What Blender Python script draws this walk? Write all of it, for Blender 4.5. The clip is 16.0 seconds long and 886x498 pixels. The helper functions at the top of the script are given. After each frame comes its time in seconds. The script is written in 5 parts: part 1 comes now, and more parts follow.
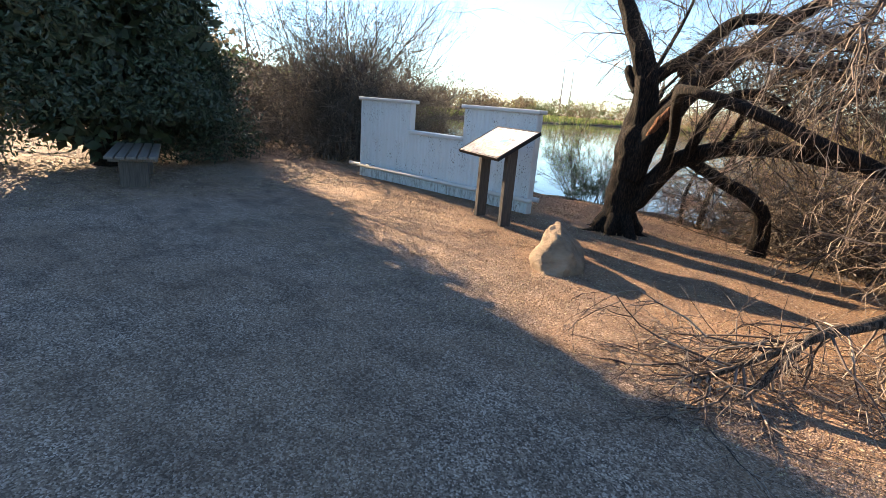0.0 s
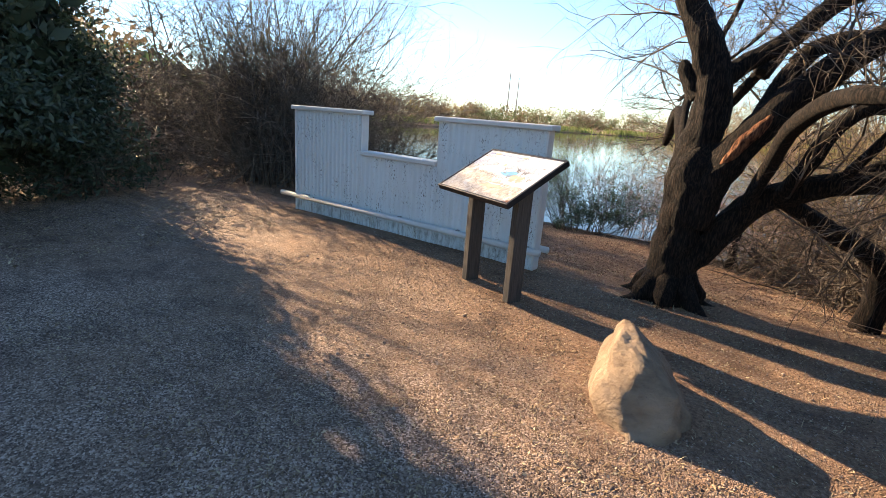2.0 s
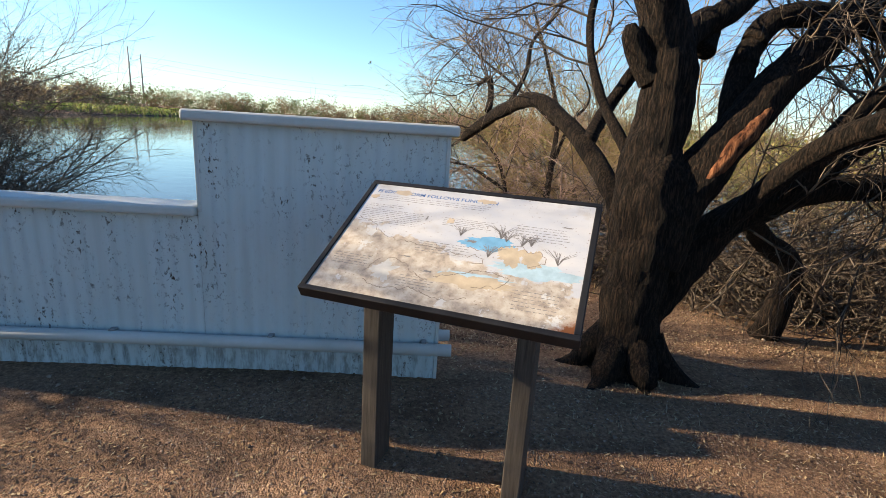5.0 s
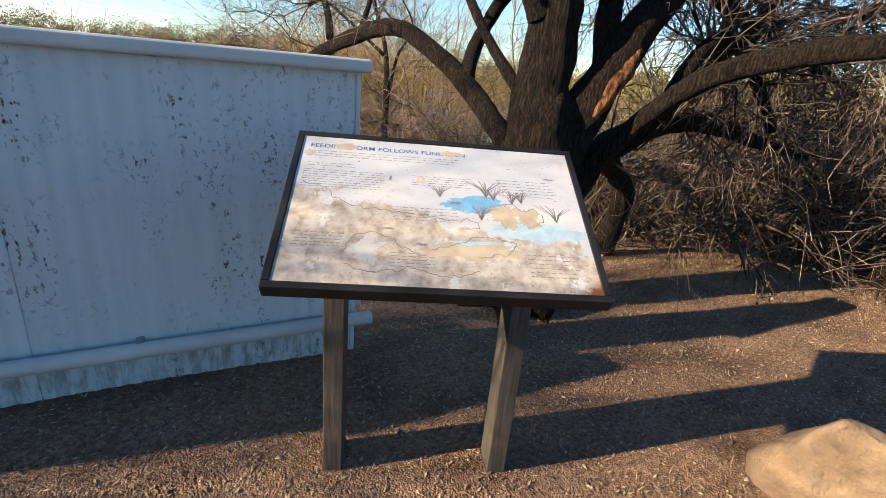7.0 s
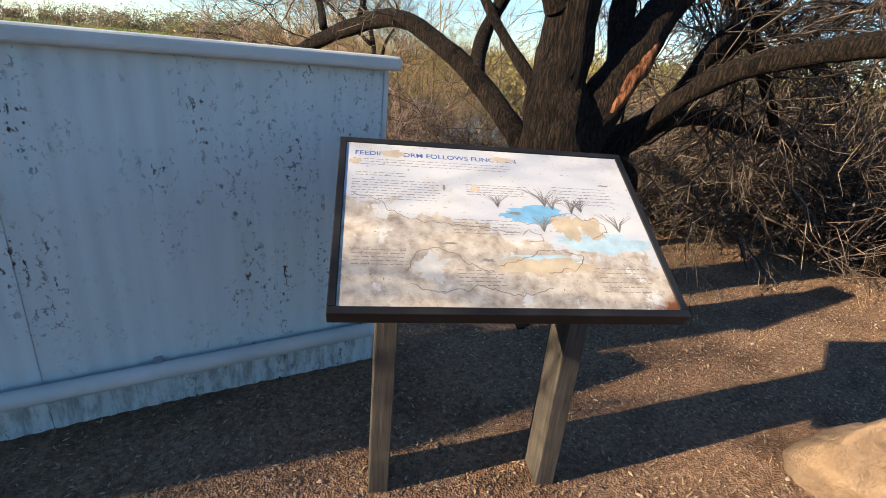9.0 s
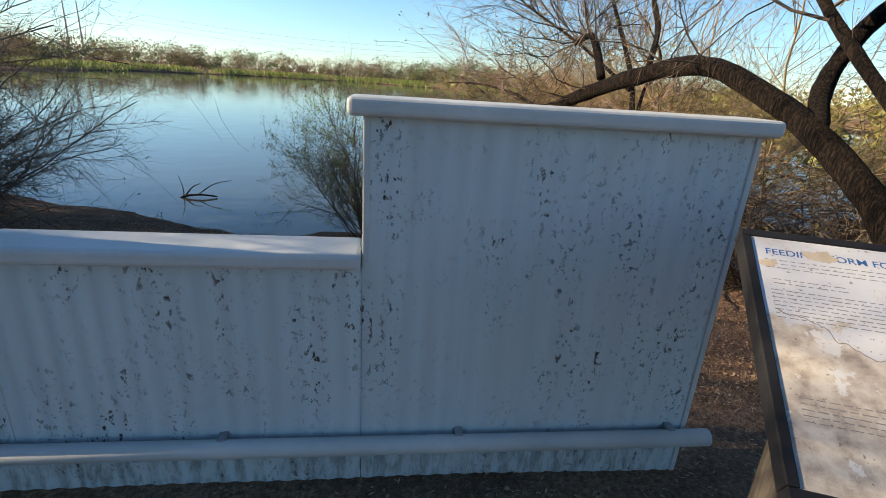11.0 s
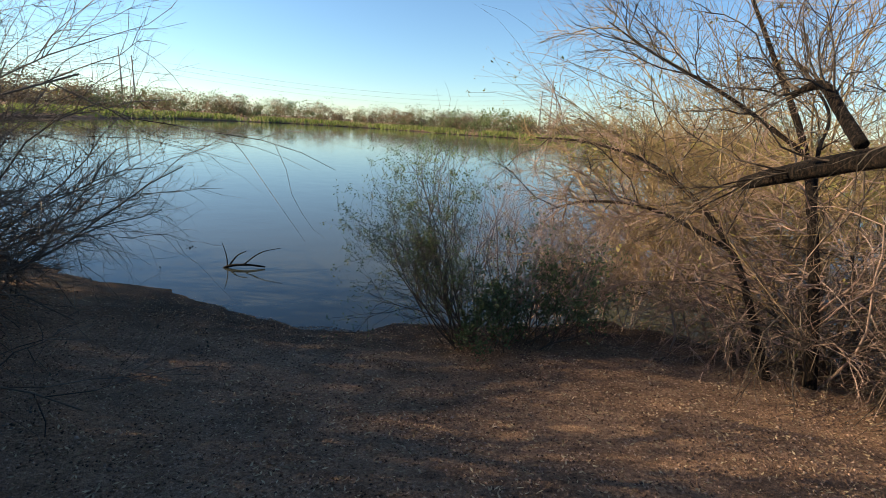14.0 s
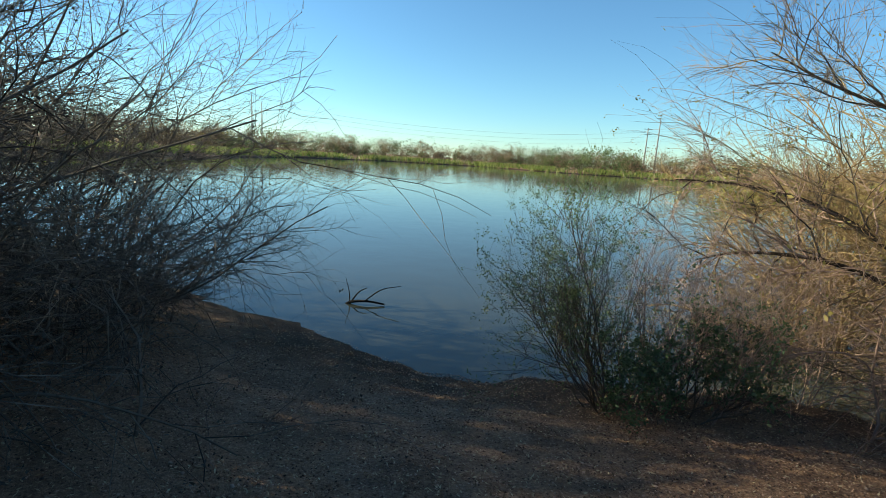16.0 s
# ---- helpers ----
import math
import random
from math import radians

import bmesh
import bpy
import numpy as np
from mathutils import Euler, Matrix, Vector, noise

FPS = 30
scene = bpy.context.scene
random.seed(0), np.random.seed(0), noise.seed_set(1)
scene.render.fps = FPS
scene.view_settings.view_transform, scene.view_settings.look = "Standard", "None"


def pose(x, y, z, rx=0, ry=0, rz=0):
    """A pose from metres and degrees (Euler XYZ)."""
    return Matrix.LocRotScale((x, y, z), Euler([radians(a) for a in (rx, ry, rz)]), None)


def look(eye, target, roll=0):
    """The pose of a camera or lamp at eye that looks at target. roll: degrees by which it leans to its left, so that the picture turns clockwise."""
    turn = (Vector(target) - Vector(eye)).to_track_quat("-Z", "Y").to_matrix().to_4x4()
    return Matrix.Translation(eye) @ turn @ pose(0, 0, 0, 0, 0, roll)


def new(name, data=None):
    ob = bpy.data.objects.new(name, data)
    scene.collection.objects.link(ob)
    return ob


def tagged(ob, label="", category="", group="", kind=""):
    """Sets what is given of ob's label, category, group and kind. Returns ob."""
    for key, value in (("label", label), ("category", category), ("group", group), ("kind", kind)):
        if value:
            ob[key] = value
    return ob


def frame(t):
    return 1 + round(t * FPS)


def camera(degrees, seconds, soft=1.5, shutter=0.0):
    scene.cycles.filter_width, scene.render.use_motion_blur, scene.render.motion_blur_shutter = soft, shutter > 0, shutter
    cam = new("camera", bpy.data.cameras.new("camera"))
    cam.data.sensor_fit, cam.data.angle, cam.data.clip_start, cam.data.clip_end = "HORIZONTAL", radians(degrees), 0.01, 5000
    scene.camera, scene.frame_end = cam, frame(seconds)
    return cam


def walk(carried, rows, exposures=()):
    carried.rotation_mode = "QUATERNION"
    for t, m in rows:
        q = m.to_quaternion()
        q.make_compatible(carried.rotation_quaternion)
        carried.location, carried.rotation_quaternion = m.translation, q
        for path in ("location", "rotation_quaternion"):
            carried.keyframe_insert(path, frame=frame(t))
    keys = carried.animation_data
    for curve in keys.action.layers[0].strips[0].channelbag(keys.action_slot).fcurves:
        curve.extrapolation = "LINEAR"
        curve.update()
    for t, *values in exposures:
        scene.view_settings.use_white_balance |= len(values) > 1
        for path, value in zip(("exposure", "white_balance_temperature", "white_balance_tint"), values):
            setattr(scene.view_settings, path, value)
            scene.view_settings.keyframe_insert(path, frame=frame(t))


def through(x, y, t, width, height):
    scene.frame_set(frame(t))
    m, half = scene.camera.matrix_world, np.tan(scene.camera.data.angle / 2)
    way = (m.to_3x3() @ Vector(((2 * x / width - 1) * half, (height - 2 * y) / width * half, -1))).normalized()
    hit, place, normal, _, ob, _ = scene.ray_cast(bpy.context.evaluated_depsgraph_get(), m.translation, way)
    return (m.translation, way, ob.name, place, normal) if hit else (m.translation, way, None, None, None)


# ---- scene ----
LENS = 84.5
cam = camera(LENS, 16.0, soft=0.6)
ROWS = [
    (0.0, -0.077, -0.057, 1.400, 73.487, -4.405, 41.438),
    (0.5, -0.438, 0.392, 1.387, 73.404, -4.564, 40.784),
    (1.0, -0.849, 0.760, 1.388, 73.711, -4.420, 40.171),
    (1.5, -1.232, 1.119, 1.411, 74.101, -4.218, 39.338),
    (2.0, -1.700, 1.494, 1.446, 74.582, -4.193, 35.525),
    (2.5, -2.093, 1.809, 1.462, 75.394, -3.834, 31.698),
    (3.0, -2.471, 2.153, 1.456, 75.773, -3.913, 25.323),
    (3.5, -2.834, 2.485, 1.457, 76.437, -4.276, 18.060),
    (6.0, -4.153, 3.666, 1.424, 73.178, -3.614, -15.676),
    (6.5, -4.228, 3.733, 1.425, 71.368, -4.311, -21.278),
    (7.0, -4.308, 3.750, 1.422, 69.553, -5.083, -27.369),
    (7.5, -4.340, 3.748, 1.418, 68.384, -5.924, -32.216),
    (8.0, -4.387, 3.775, 1.425, 68.278, -6.251, -35.457),
    (10.5, -4.727, 4.291, 1.473, 69.974, -3.166, -13.303),
    (11.0, -4.855, 4.396, 1.484, 70.860, -3.507, -7.306),
    (11.5, -4.954, 4.686, 1.474, 72.947, -3.688, -3.110),
    (12.0, -5.037, 4.888, 1.487, 74.055, -3.585, -0.476),
    (12.5, -5.215, 5.118, 1.525, 75.493, -3.734, -1.423),
    (13.0, -5.323, 5.346, 1.546, 75.657, -3.487, -2.910),
    (13.5, -5.384, 5.632, 1.549, 75.690, -3.478, -3.735),
    (14.0, -5.502, 5.874, 1.549, 75.705, -3.503, -4.081),
    (14.5, -5.671, 6.007, 1.555, 75.980, -3.318, -2.538),
    (15.0, -5.811, 6.085, 1.563, 76.742, -3.189, 0.620),
    (15.5, -5.881, 6.131, 1.562, 77.843, -3.231, 4.547),
    (16.0, -5.907, 6.142, 1.557, 79.274, -3.470, 7.096),
]
EXPOSURES = [(0.0, 2.4, 8700, 14), (2.5, 2.02, 8500, 13), (3.5, 1.68, 8300, 9), (6.0, 1.62, 7600, 8), (8.0, 1.8, 7700, 9),
             (10.5, 1.5, 7600, 8), (12.0, 1.3, 8600, 10), (13.5, 1.38, 8400, 11), (15.0, 1.22, 7600, -1), (16.0, 1.25, 7300, -6)]
walk(cam, [(t, pose(x, y, z, rx, ry, rz)) for t, x, y, z, rx, ry, rz in ROWS], EXPOSURES)

# ---- light: low winter sun from beyond the thicket, clear sky ----
SUN_WAY = Vector((-2.88, 0.53, 1.1)).normalized()
world = bpy.data.worlds.new("sky")
scene.world = world
world.use_nodes = True
wn = world.node_tree
sky = wn.nodes.new("ShaderNodeTexSky")
sky.sky_type = 'NISHITA'
sky.sun_disc = False
sky.sun_elevation = math.asin(SUN_WAY.z)
sky.sun_rotation = math.atan2(SUN_WAY.x, SUN_WAY.y)
sky.air_density, sky.dust_density, sky.ozone_density = 1.0, 0.0, 5.0
wn.nodes["Background"].inputs["Strength"].default_value = 0.085
clear = wn.nodes.new("ShaderNodeMix")
clear.data_type, clear.blend_type = 'RGBA', 'MULTIPLY'
clear.inputs[0].default_value = 1.0
clear.inputs[7].default_value = (0.82, 0.97, 1.1, 1)
wn.links.new(sky.outputs["Color"], clear.inputs[6])
wn.links.new(clear.outputs[2], wn.nodes["Background"].inputs["Color"])
sun_data = bpy.data.lights.new("sun", 'SUN')
sun_data.energy, sun_data.angle, sun_data.color = 5.0, radians(0.53), (1.0, 0.86, 0.69)
sun = new("sun", sun_data)
sun.matrix_world = look(SUN_WAY * 60, (0, 0, 0))

# ---- materials ----


def nodes_of(name, rough=0.8, metal=0.0):
    m = bpy.data.materials.new(name)
    m.use_nodes = True
    nt = m.node_tree
    b = nt.nodes["Principled BSDF"]
    b.inputs["Roughness"].default_value = rough
    b.inputs["Metallic"].default_value = metal
    return m, nt, b


def coords(nt, scale=(1, 1, 1), kind="Object"):
    tc = nt.nodes.new("ShaderNodeTexCoord")
    mp = nt.nodes.new("ShaderNodeMapping")
    mp.inputs["Scale"].default_value = scale
    nt.links.new(tc.outputs[kind], mp.inputs["Vector"])
    return mp.outputs["Vector"]


def noise_tex(nt, vec, scale, detail=6, rough=0.6):
    n = nt.nodes.new("ShaderNodeTexNoise")
    n.inputs["Scale"].default_value, n.inputs["Detail"].default_value = scale, detail
    n.inputs["Roughness"].default_value = rough
    nt.links.new(vec, n.inputs["Vector"])
    return n.outputs["Fac"]


def voronoi(nt, vec, scale, out="Distance"):
    n = nt.nodes.new("ShaderNodeTexVoronoi")
    n.inputs["Scale"].default_value = scale
    nt.links.new(vec, n.inputs["Vector"])
    return n.outputs[out]


def ramp(nt, fac, stops):
    r = nt.nodes.new("ShaderNodeValToRGB")
    e = r.color_ramp.elements
    while len(e) < len(stops):
        e.new(0.5)
    for el, (p, c) in zip(e, stops):
        el.position, el.color = p, (*(c if hasattr(c, "__len__") else (c, c, c)), 1)
    nt.links.new(fac, r.inputs["Fac"])
    return r.outputs["Color"]


def mix(nt, fac, a, b, blend='MIX'):
    n = nt.nodes.new("ShaderNodeMix")
    n.data_type, n.blend_type = 'RGBA', blend
    for key, v in (("Factor", fac), ("A", a), ("B", b)):
        sock = [s for s in n.inputs if s.name == key and (s.type == 'RGBA' or key == "Factor" and s.type == 'VALUE')][0]
        if hasattr(v, "is_linked"):
            nt.links.new(v, sock)
        else:
            sock.default_value = v if key == "Factor" else (*v, 1)
    return [s for s in n.outputs if s.type == 'RGBA'][0]


def calc(nt, op, a, b=0.0):
    n = nt.nodes.new("ShaderNodeMath")
    n.operation = op
    for i, v in enumerate((a, b)):
        if hasattr(v, "is_linked"):
            nt.links.new(v, n.inputs[i])
        else:
            n.inputs[i].default_value = v
    return n.outputs[0]


def bump(nt, b, height, strength, distance):
    n = nt.nodes.new("ShaderNodeBump")
    n.inputs["Strength"].default_value, n.inputs["Distance"].default_value = strength, distance
    nt.links.new(height, n.inputs["Height"])
    nt.links.new(n.outputs["Normal"], b.inputs["Normal"])


def random_value(nt, kind):
    if kind == "object":
        return nt.nodes.new("ShaderNodeObjectInfo").outputs["Random"]
    return nt.nodes.new("ShaderNodeNewGeometry").outputs["Random Per Island"]


def mat_mottled(name, dark, light, scale, rough=0.85, grain=0.5, grain_size=60, depth=0.004, stretch=(1, 1, 1)):
    """A plain natural surface: two tones in large patches, fine grain and relief."""
    m, nt, b = nodes_of(name, rough)
    b.inputs["Specular IOR Level"].default_value = 0.2
    v = coords(nt, stretch)
    big = noise_tex(nt, v, scale, 5)
    fine = noise_tex(nt, v, grain_size, 4, 0.7)
    c = mix(nt, calc(nt, 'MULTIPLY', fine, grain), ramp(nt, big, [(0.3, dark), (0.7, light)]), tuple(0.45 * a for a in dark))
    nt.links.new(c, b.inputs["Base Color"])
    bump(nt, b, fine, 0.6, depth)
    return m


def mat_islands(name, tones, rough=0.8, spread=0.0):
    """Leaves, twigs or stones: each piece takes its own tone."""
    m, nt, b = nodes_of(name, rough)
    b.inputs["Specular IOR Level"].default_value = 0.2
    n = len(tones)
    c = ramp(nt, random_value(nt, "island"), [(i / max(1, n - 1), t) for i, t in enumerate(tones)])
    nt.links.new(c, b.inputs["Base Color"])
    return m


def mat_leaf(name, tones, through=0.35):
    m, nt, b = nodes_of(name, 0.6)
    n = len(tones)
    c = ramp(nt, random_value(nt, "island"), [(i / max(1, n - 1), t) for i, t in enumerate(tones)])
    nt.links.new(c, b.inputs["Base Color"])
    tr = nt.nodes.new("ShaderNodeBsdfTranslucent")
    nt.links.new(c, tr.inputs["Color"])
    mx = nt.nodes.new("ShaderNodeMixShader")
    mx.inputs[0].default_value = through
    nt.links.new(b.outputs[0], mx.inputs[1])
    nt.links.new(tr.outputs[0], mx.inputs[2])
    nt.links.new(mx.outputs[0], nt.nodes["Material Output"].inputs["Surface"])
    return m


def mat_far(name, tones, size=0.22):
    """Far foliage: whole clumps differ in tone, single leaves a little."""
    m, nt, b = nodes_of(name, 0.7)
    clump = noise_tex(nt, coords(nt, (1, 1, 1.6)), size, 3, 0.65)
    f = calc(nt, 'ADD', calc(nt, 'MULTIPLY', calc(nt, 'SUBTRACT', clump, 0.5), 2.6), calc(nt, 'ADD', calc(nt, 'MULTIPLY', random_value(nt, "island"), 0.34), 0.33))
    n = len(tones)
    c = ramp(nt, f, [(i / max(1, n - 1), t) for i, t in enumerate(tones)])
    nt.links.new(c, b.inputs["Base Color"])
    tr = nt.nodes.new("ShaderNodeBsdfTranslucent")
    nt.links.new(c, tr.inputs["Color"])
    mx = nt.nodes.new("ShaderNodeMixShader")
    mx.inputs[0].default_value = 0.25
    nt.links.new(b.outputs[0], mx.inputs[1])
    nt.links.new(tr.outputs[0], mx.inputs[2])
    nt.links.new(mx.outputs[0], nt.nodes["Material Output"].inputs["Surface"])
    return m


def mat_ground():
    m, nt, b = nodes_of("gravelly_ground", 0.9)
    b.inputs["Specular IOR Level"].default_value = 0.2
    v = coords(nt)
    jog = nt.nodes.new("ShaderNodeTexNoise")
    jog.inputs["Scale"].default_value, jog.inputs["Detail"].default_value = 70, 2
    nt.links.new(v, jog.inputs["Vector"])
    v_bent = mix(nt, 0.012, v, jog.outputs["Color"])
    stones = voronoi(nt, v_bent, 125, "Color")
    cells = voronoi(nt, v_bent, 125)
    big = noise_tex(nt, v, 0.45, 6, 0.6)
    mid = noise_tex(nt, v, 3.1, 6, 0.65)
    fine = noise_tex(nt, v, 48, 4, 0.7)
    sep = nt.nodes.new("ShaderNodeSeparateColor")
    nt.links.new(stones, sep.inputs[0])
    gravel = ramp(nt, sep.outputs[0], [(0.0, (0.05, 0.036, 0.029)), (0.35, (0.165, 0.115, 0.088)), (0.72, (0.33, 0.238, 0.182)), (1.0, (0.62, 0.48, 0.39))])
    soil = ramp(nt, fine, [(0.25, (0.075, 0.042, 0.027)), (0.51, (0.24, 0.14, 0.086)), (0.75, (0.45, 0.28, 0.175))])
    patch = ramp(nt, calc(nt, 'ADD', calc(nt, 'MULTIPLY', big, 0.7), calc(nt, 'MULTIPLY', mid, 0.3)), [(0.42, 0.0), (0.58, 1.0)])
    # the trodden path is greyer gravel, the ground by the wall redder soil
    xyz = nt.nodes.new("ShaderNodeSeparateXYZ")
    nt.links.new(coords(nt), xyz.inputs[0])
    edge = calc(nt, 'ADD', calc(nt, 'MULTIPLY', xyz.outputs["X"], 0.35), xyz.outputs["Y"])
    edge = calc(nt, 'ADD', edge, calc(nt, 'MULTIPLY', mid, 1.6))
    band = nt.nodes.new("ShaderNodeMapRange")
    band.inputs["From Min"].default_value, band.inputs["From Max"].default_value = 2.2, 4.4
    nt.links.new(edge, band.inputs["Value"])
    fac = calc(nt, 'MINIMUM', calc(nt, 'ADD', calc(nt, 'MULTIPLY', band.outputs[0], 0.75), calc(nt, 'MULTIPLY', patch, 0.45)), 1.0)
    c = mix(nt, fac, gravel, soil)
    # damp and trodden patches, and wet mud along the waterline
    damp = ramp(nt, noise_tex(nt, coords(nt, (1.0, 1.5, 1.0)), 2.1, 7, 0.68), [(0.38, 0.42), (0.54, 0.0)])
    c = mix(nt, damp, c, (0.035, 0.022, 0.016))
    wet = nt.nodes.new("ShaderNodeMapRange")
    wet.inputs["From Min"].default_value, wet.inputs["From Max"].default_value = -0.37, -0.47
    nt.links.new(calc(nt, 'ADD', xyz.outputs["Z"], calc(nt, 'MULTIPLY', calc(nt, 'SUBTRACT', mid, 0.5), 0.16)), wet.inputs["Value"])
    c = mix(nt, calc(nt, 'MULTIPLY', wet.outputs[0], 0.85), c, (0.028, 0.019, 0.014))
    nt.links.new(c, b.inputs["Base Color"])
    h = calc(nt, 'SUBTRACT', calc(nt, 'MULTIPLY', fine, 0.8), calc(nt, 'MULTIPLY', cells, 1.0))
    bump(nt, b, h, 0.9, 0.011)
    return m


def mat_water():
    m, nt, b = nodes_of("pond_water", 0.05)
    b.inputs["Base Color"].default_value = (0.048, 0.054, 0.044, 1)
    b.inputs["IOR"].default_value = 1.333
    v = coords(nt, (1, 1, 1))
    bump(nt, b, noise_tex(nt, v, 1.3, 4, 0.55), 0.12, 0.05)
    return m


def mat_wall_paint():
    """Pale blue-white paint over metal, chipped to dark flecks along the ridges."""
    m, nt, b = nodes_of("chipped_white_paint", 0.75)
    b.inputs["Specular IOR Level"].default_value = 0.15
    v = coords(nt)
    vs = coords(nt, (1.0, 1.0, 0.7))
    streak = noise_tex(nt, coords(nt, (9, 9, 0.5)), 2.0, 5, 0.6)
    cloud = noise_tex(nt, v, 1.6, 5, 0.6)
    base = mix(nt, ramp(nt, streak, [(0.35, 0.0), (0.75, 0.5)]), (0.49, 0.57, 0.59), (0.39, 0.425, 0.405))
    base = mix(nt, ramp(nt, cloud, [(0.4, 0.0), (0.8, 0.35)]), base, (0.39, 0.455, 0.475))
    flecks = ramp(nt, noise_tex(nt, vs, 44, 5, 0.74), [(0.562, 0.0), (0.578, 1.0)])
    columns = ramp(nt, noise_tex(nt, coords(nt, (1, 1, 0.3)), 8.0, 4, 0.65), [(0.44, 0.0), (0.6, 1.0)])
    zones = ramp(nt, noise_tex(nt, v, 1.9, 3, 0.6), [(0.40, 0.0), (0.55, 1.0)])
    xyz = nt.nodes.new("ShaderNodeSeparateXYZ")
    nt.links.new(v, xyz.inputs[0])
    worn = nt.nodes.new("ShaderNodeMapRange")
    worn.inputs["From Min"].default_value, worn.inputs["From Max"].default_value = 2.8, 3.5
    nt.links.new(xyz.outputs["X"], worn.inputs["Value"])
    zones = calc(nt, 'MAXIMUM', zones, calc(nt, 'MULTIPLY', worn.outputs[0], 0.9))
    chip = calc(nt, 'MULTIPLY', calc(nt, 'MULTIPLY', flecks, columns), zones)
    skirt = nt.nodes.new("ShaderNodeMapRange")
    skirt.inputs["From Min"].default_value, skirt.inputs["From Max"].default_value = 0.18, 0.12
    nt.links.new(xyz.outputs["Z"], skirt.inputs["Value"])
    grime = calc(nt, 'MULTIPLY', skirt.outputs[0], ramp(nt, noise_tex(nt, coords(nt, (1, 1, 0.25)), 24, 4, 0.7), [(0.45, 0.0), (0.62, 0.6)]))
    base = mix(nt, grime, base, (0.13, 0.12, 0.1))
    rust = mix(nt, noise_tex(nt, v, 30, 2), (0.03, 0.027, 0.027), (0.1, 0.06, 0.04))
    nt.links.new(mix(nt, chip, base, rust), b.inputs["Base Color"])
    nt.links.new(calc(nt, 'ADD', calc(nt, 'MULTIPLY', chip, 0.15), 0.75), b.inputs["Roughness"])
    bump(nt, b, calc(nt, 'SUBTRACT', calc(nt, 'MULTIPLY', cloud, 0.3), chip), 0.3, 0.002)
    return m


def mat_wood(name, dark, light, rough=0.75):
    m, nt, b = nodes_of(name, rough)
    grain = noise_tex(nt, coords(nt, (30, 30, 1.6)), 3.0, 6, 0.65)
    big = noise_tex(nt, coords(nt), 4.0, 4)
    c = mix(nt, calc(nt, 'MULTIPLY', big, 0.5), ramp(nt, grain, [(0.3, dark), (0.7, light)]), dark)
    nt.links.new(c, b.inputs["Base Color"])
    bump(nt, b, grain, 0.5, 0.003)
    return m


def mat_bark(name, dark, light, scale=1.0):
    m, nt, b = nodes_of(name, 0.92)
    b.inputs["Specular IOR Level"].default_value = 0.2
    v = coords(nt, (13 * scale, 13 * scale, 1.5 * scale))
    ridge = noise_tex(nt, v, 4.0, 7, 0.7)
    lump = noise_tex(nt, coords(nt), 5.0, 4)
    # Ridge hollows go near black: the shade of the fissures is in the colour.
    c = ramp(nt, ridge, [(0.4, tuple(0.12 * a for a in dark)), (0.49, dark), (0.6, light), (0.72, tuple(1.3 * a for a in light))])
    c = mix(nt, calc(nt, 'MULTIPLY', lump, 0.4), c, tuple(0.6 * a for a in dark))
    nt.links.new(c, b.inputs["Base Color"])
    bump(nt, b, ridge, 1.0, 0.06)
    return m


def mat_rock():
    m, nt, b = nodes_of("sandstone", 0.85)
    v = coords(nt)
    layers = noise_tex(nt, coords(nt, (1.4, 3.0, 4.0)), 3.0, 7, 0.6)
    fine = noise_tex(nt, v, 45, 5, 0.7)
    stain = noise_tex(nt, v, 4.5, 5, 0.65)
    c = ramp(nt, layers, [(0.32, (0.11, 0.068, 0.04)), (0.5, (0.21, 0.138, 0.083)), (0.7, (0.3, 0.21, 0.135))])
    c = mix(nt, ramp(nt, stain, [(0.5, 0.0), (0.75, 0.6)]), c, (0.24, 0.16, 0.11))
    c = mix(nt, calc(nt, 'MULTIPLY', fine, 0.35), c, (0.2, 0.14, 0.1))
    nt.links.new(c, b.inputs["Base Color"])
    bump(nt, b, calc(nt, 'ADD', calc(nt, 'MULTIPLY', layers, 1.0), calc(nt, 'MULTIPLY', fine, 0.5)), 1.0, 0.035)
    return m


GROUND, WATER, PAINT, ROCK = mat_ground(), mat_water(), mat_wall_paint(), mat_rock()
TRIM_PAINT = mat_mottled("cream_white_paint", (0.44, 0.47, 0.46), (0.56, 0.58, 0.57), 3.0, 0.45, 0.25, 30, 0.001)
POST_WOOD = mat_wood("weathered_post", (0.017, 0.014, 0.011), (0.1, 0.085, 0.072))
FRAME_DARK = mat_mottled("dark_sign_frame", (0.008, 0.008, 0.009), (0.02, 0.02, 0.022), 6, 0.5, 0.2, 40, 0.001)
BENCH_WOOD = mat_wood("bench_plank", (0.07, 0.06, 0.052), (0.2, 0.175, 0.15))
DEAD_LEAF = mat_leaf("dead_leaf", [(0.02, 0.016, 0.012), (0.045, 0.036, 0.026), (0.075, 0.065, 0.045)], 0.1)
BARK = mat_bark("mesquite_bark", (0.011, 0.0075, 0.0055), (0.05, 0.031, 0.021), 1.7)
TORN_WOOD = mat_bark("torn_wood", (0.16, 0.06, 0.03), (0.34, 0.15, 0.075), 1.0)
GREY_BARK = mat_bark("grey_bark", (0.075, 0.055, 0.043), (0.22, 0.17, 0.135), 1.3)
TWIG = mat_islands("mesquite_twig", [(0.025, 0.018, 0.014), (0.05, 0.038, 0.03), (0.09, 0.07, 0.055), (0.17, 0.135, 0.105)])
BRUSH_TWIG = mat_islands("grey_brush_twig", [(0.045, 0.034, 0.027), (0.09, 0.07, 0.056), (0.15, 0.12, 0.095), (0.24, 0.195, 0.155)])
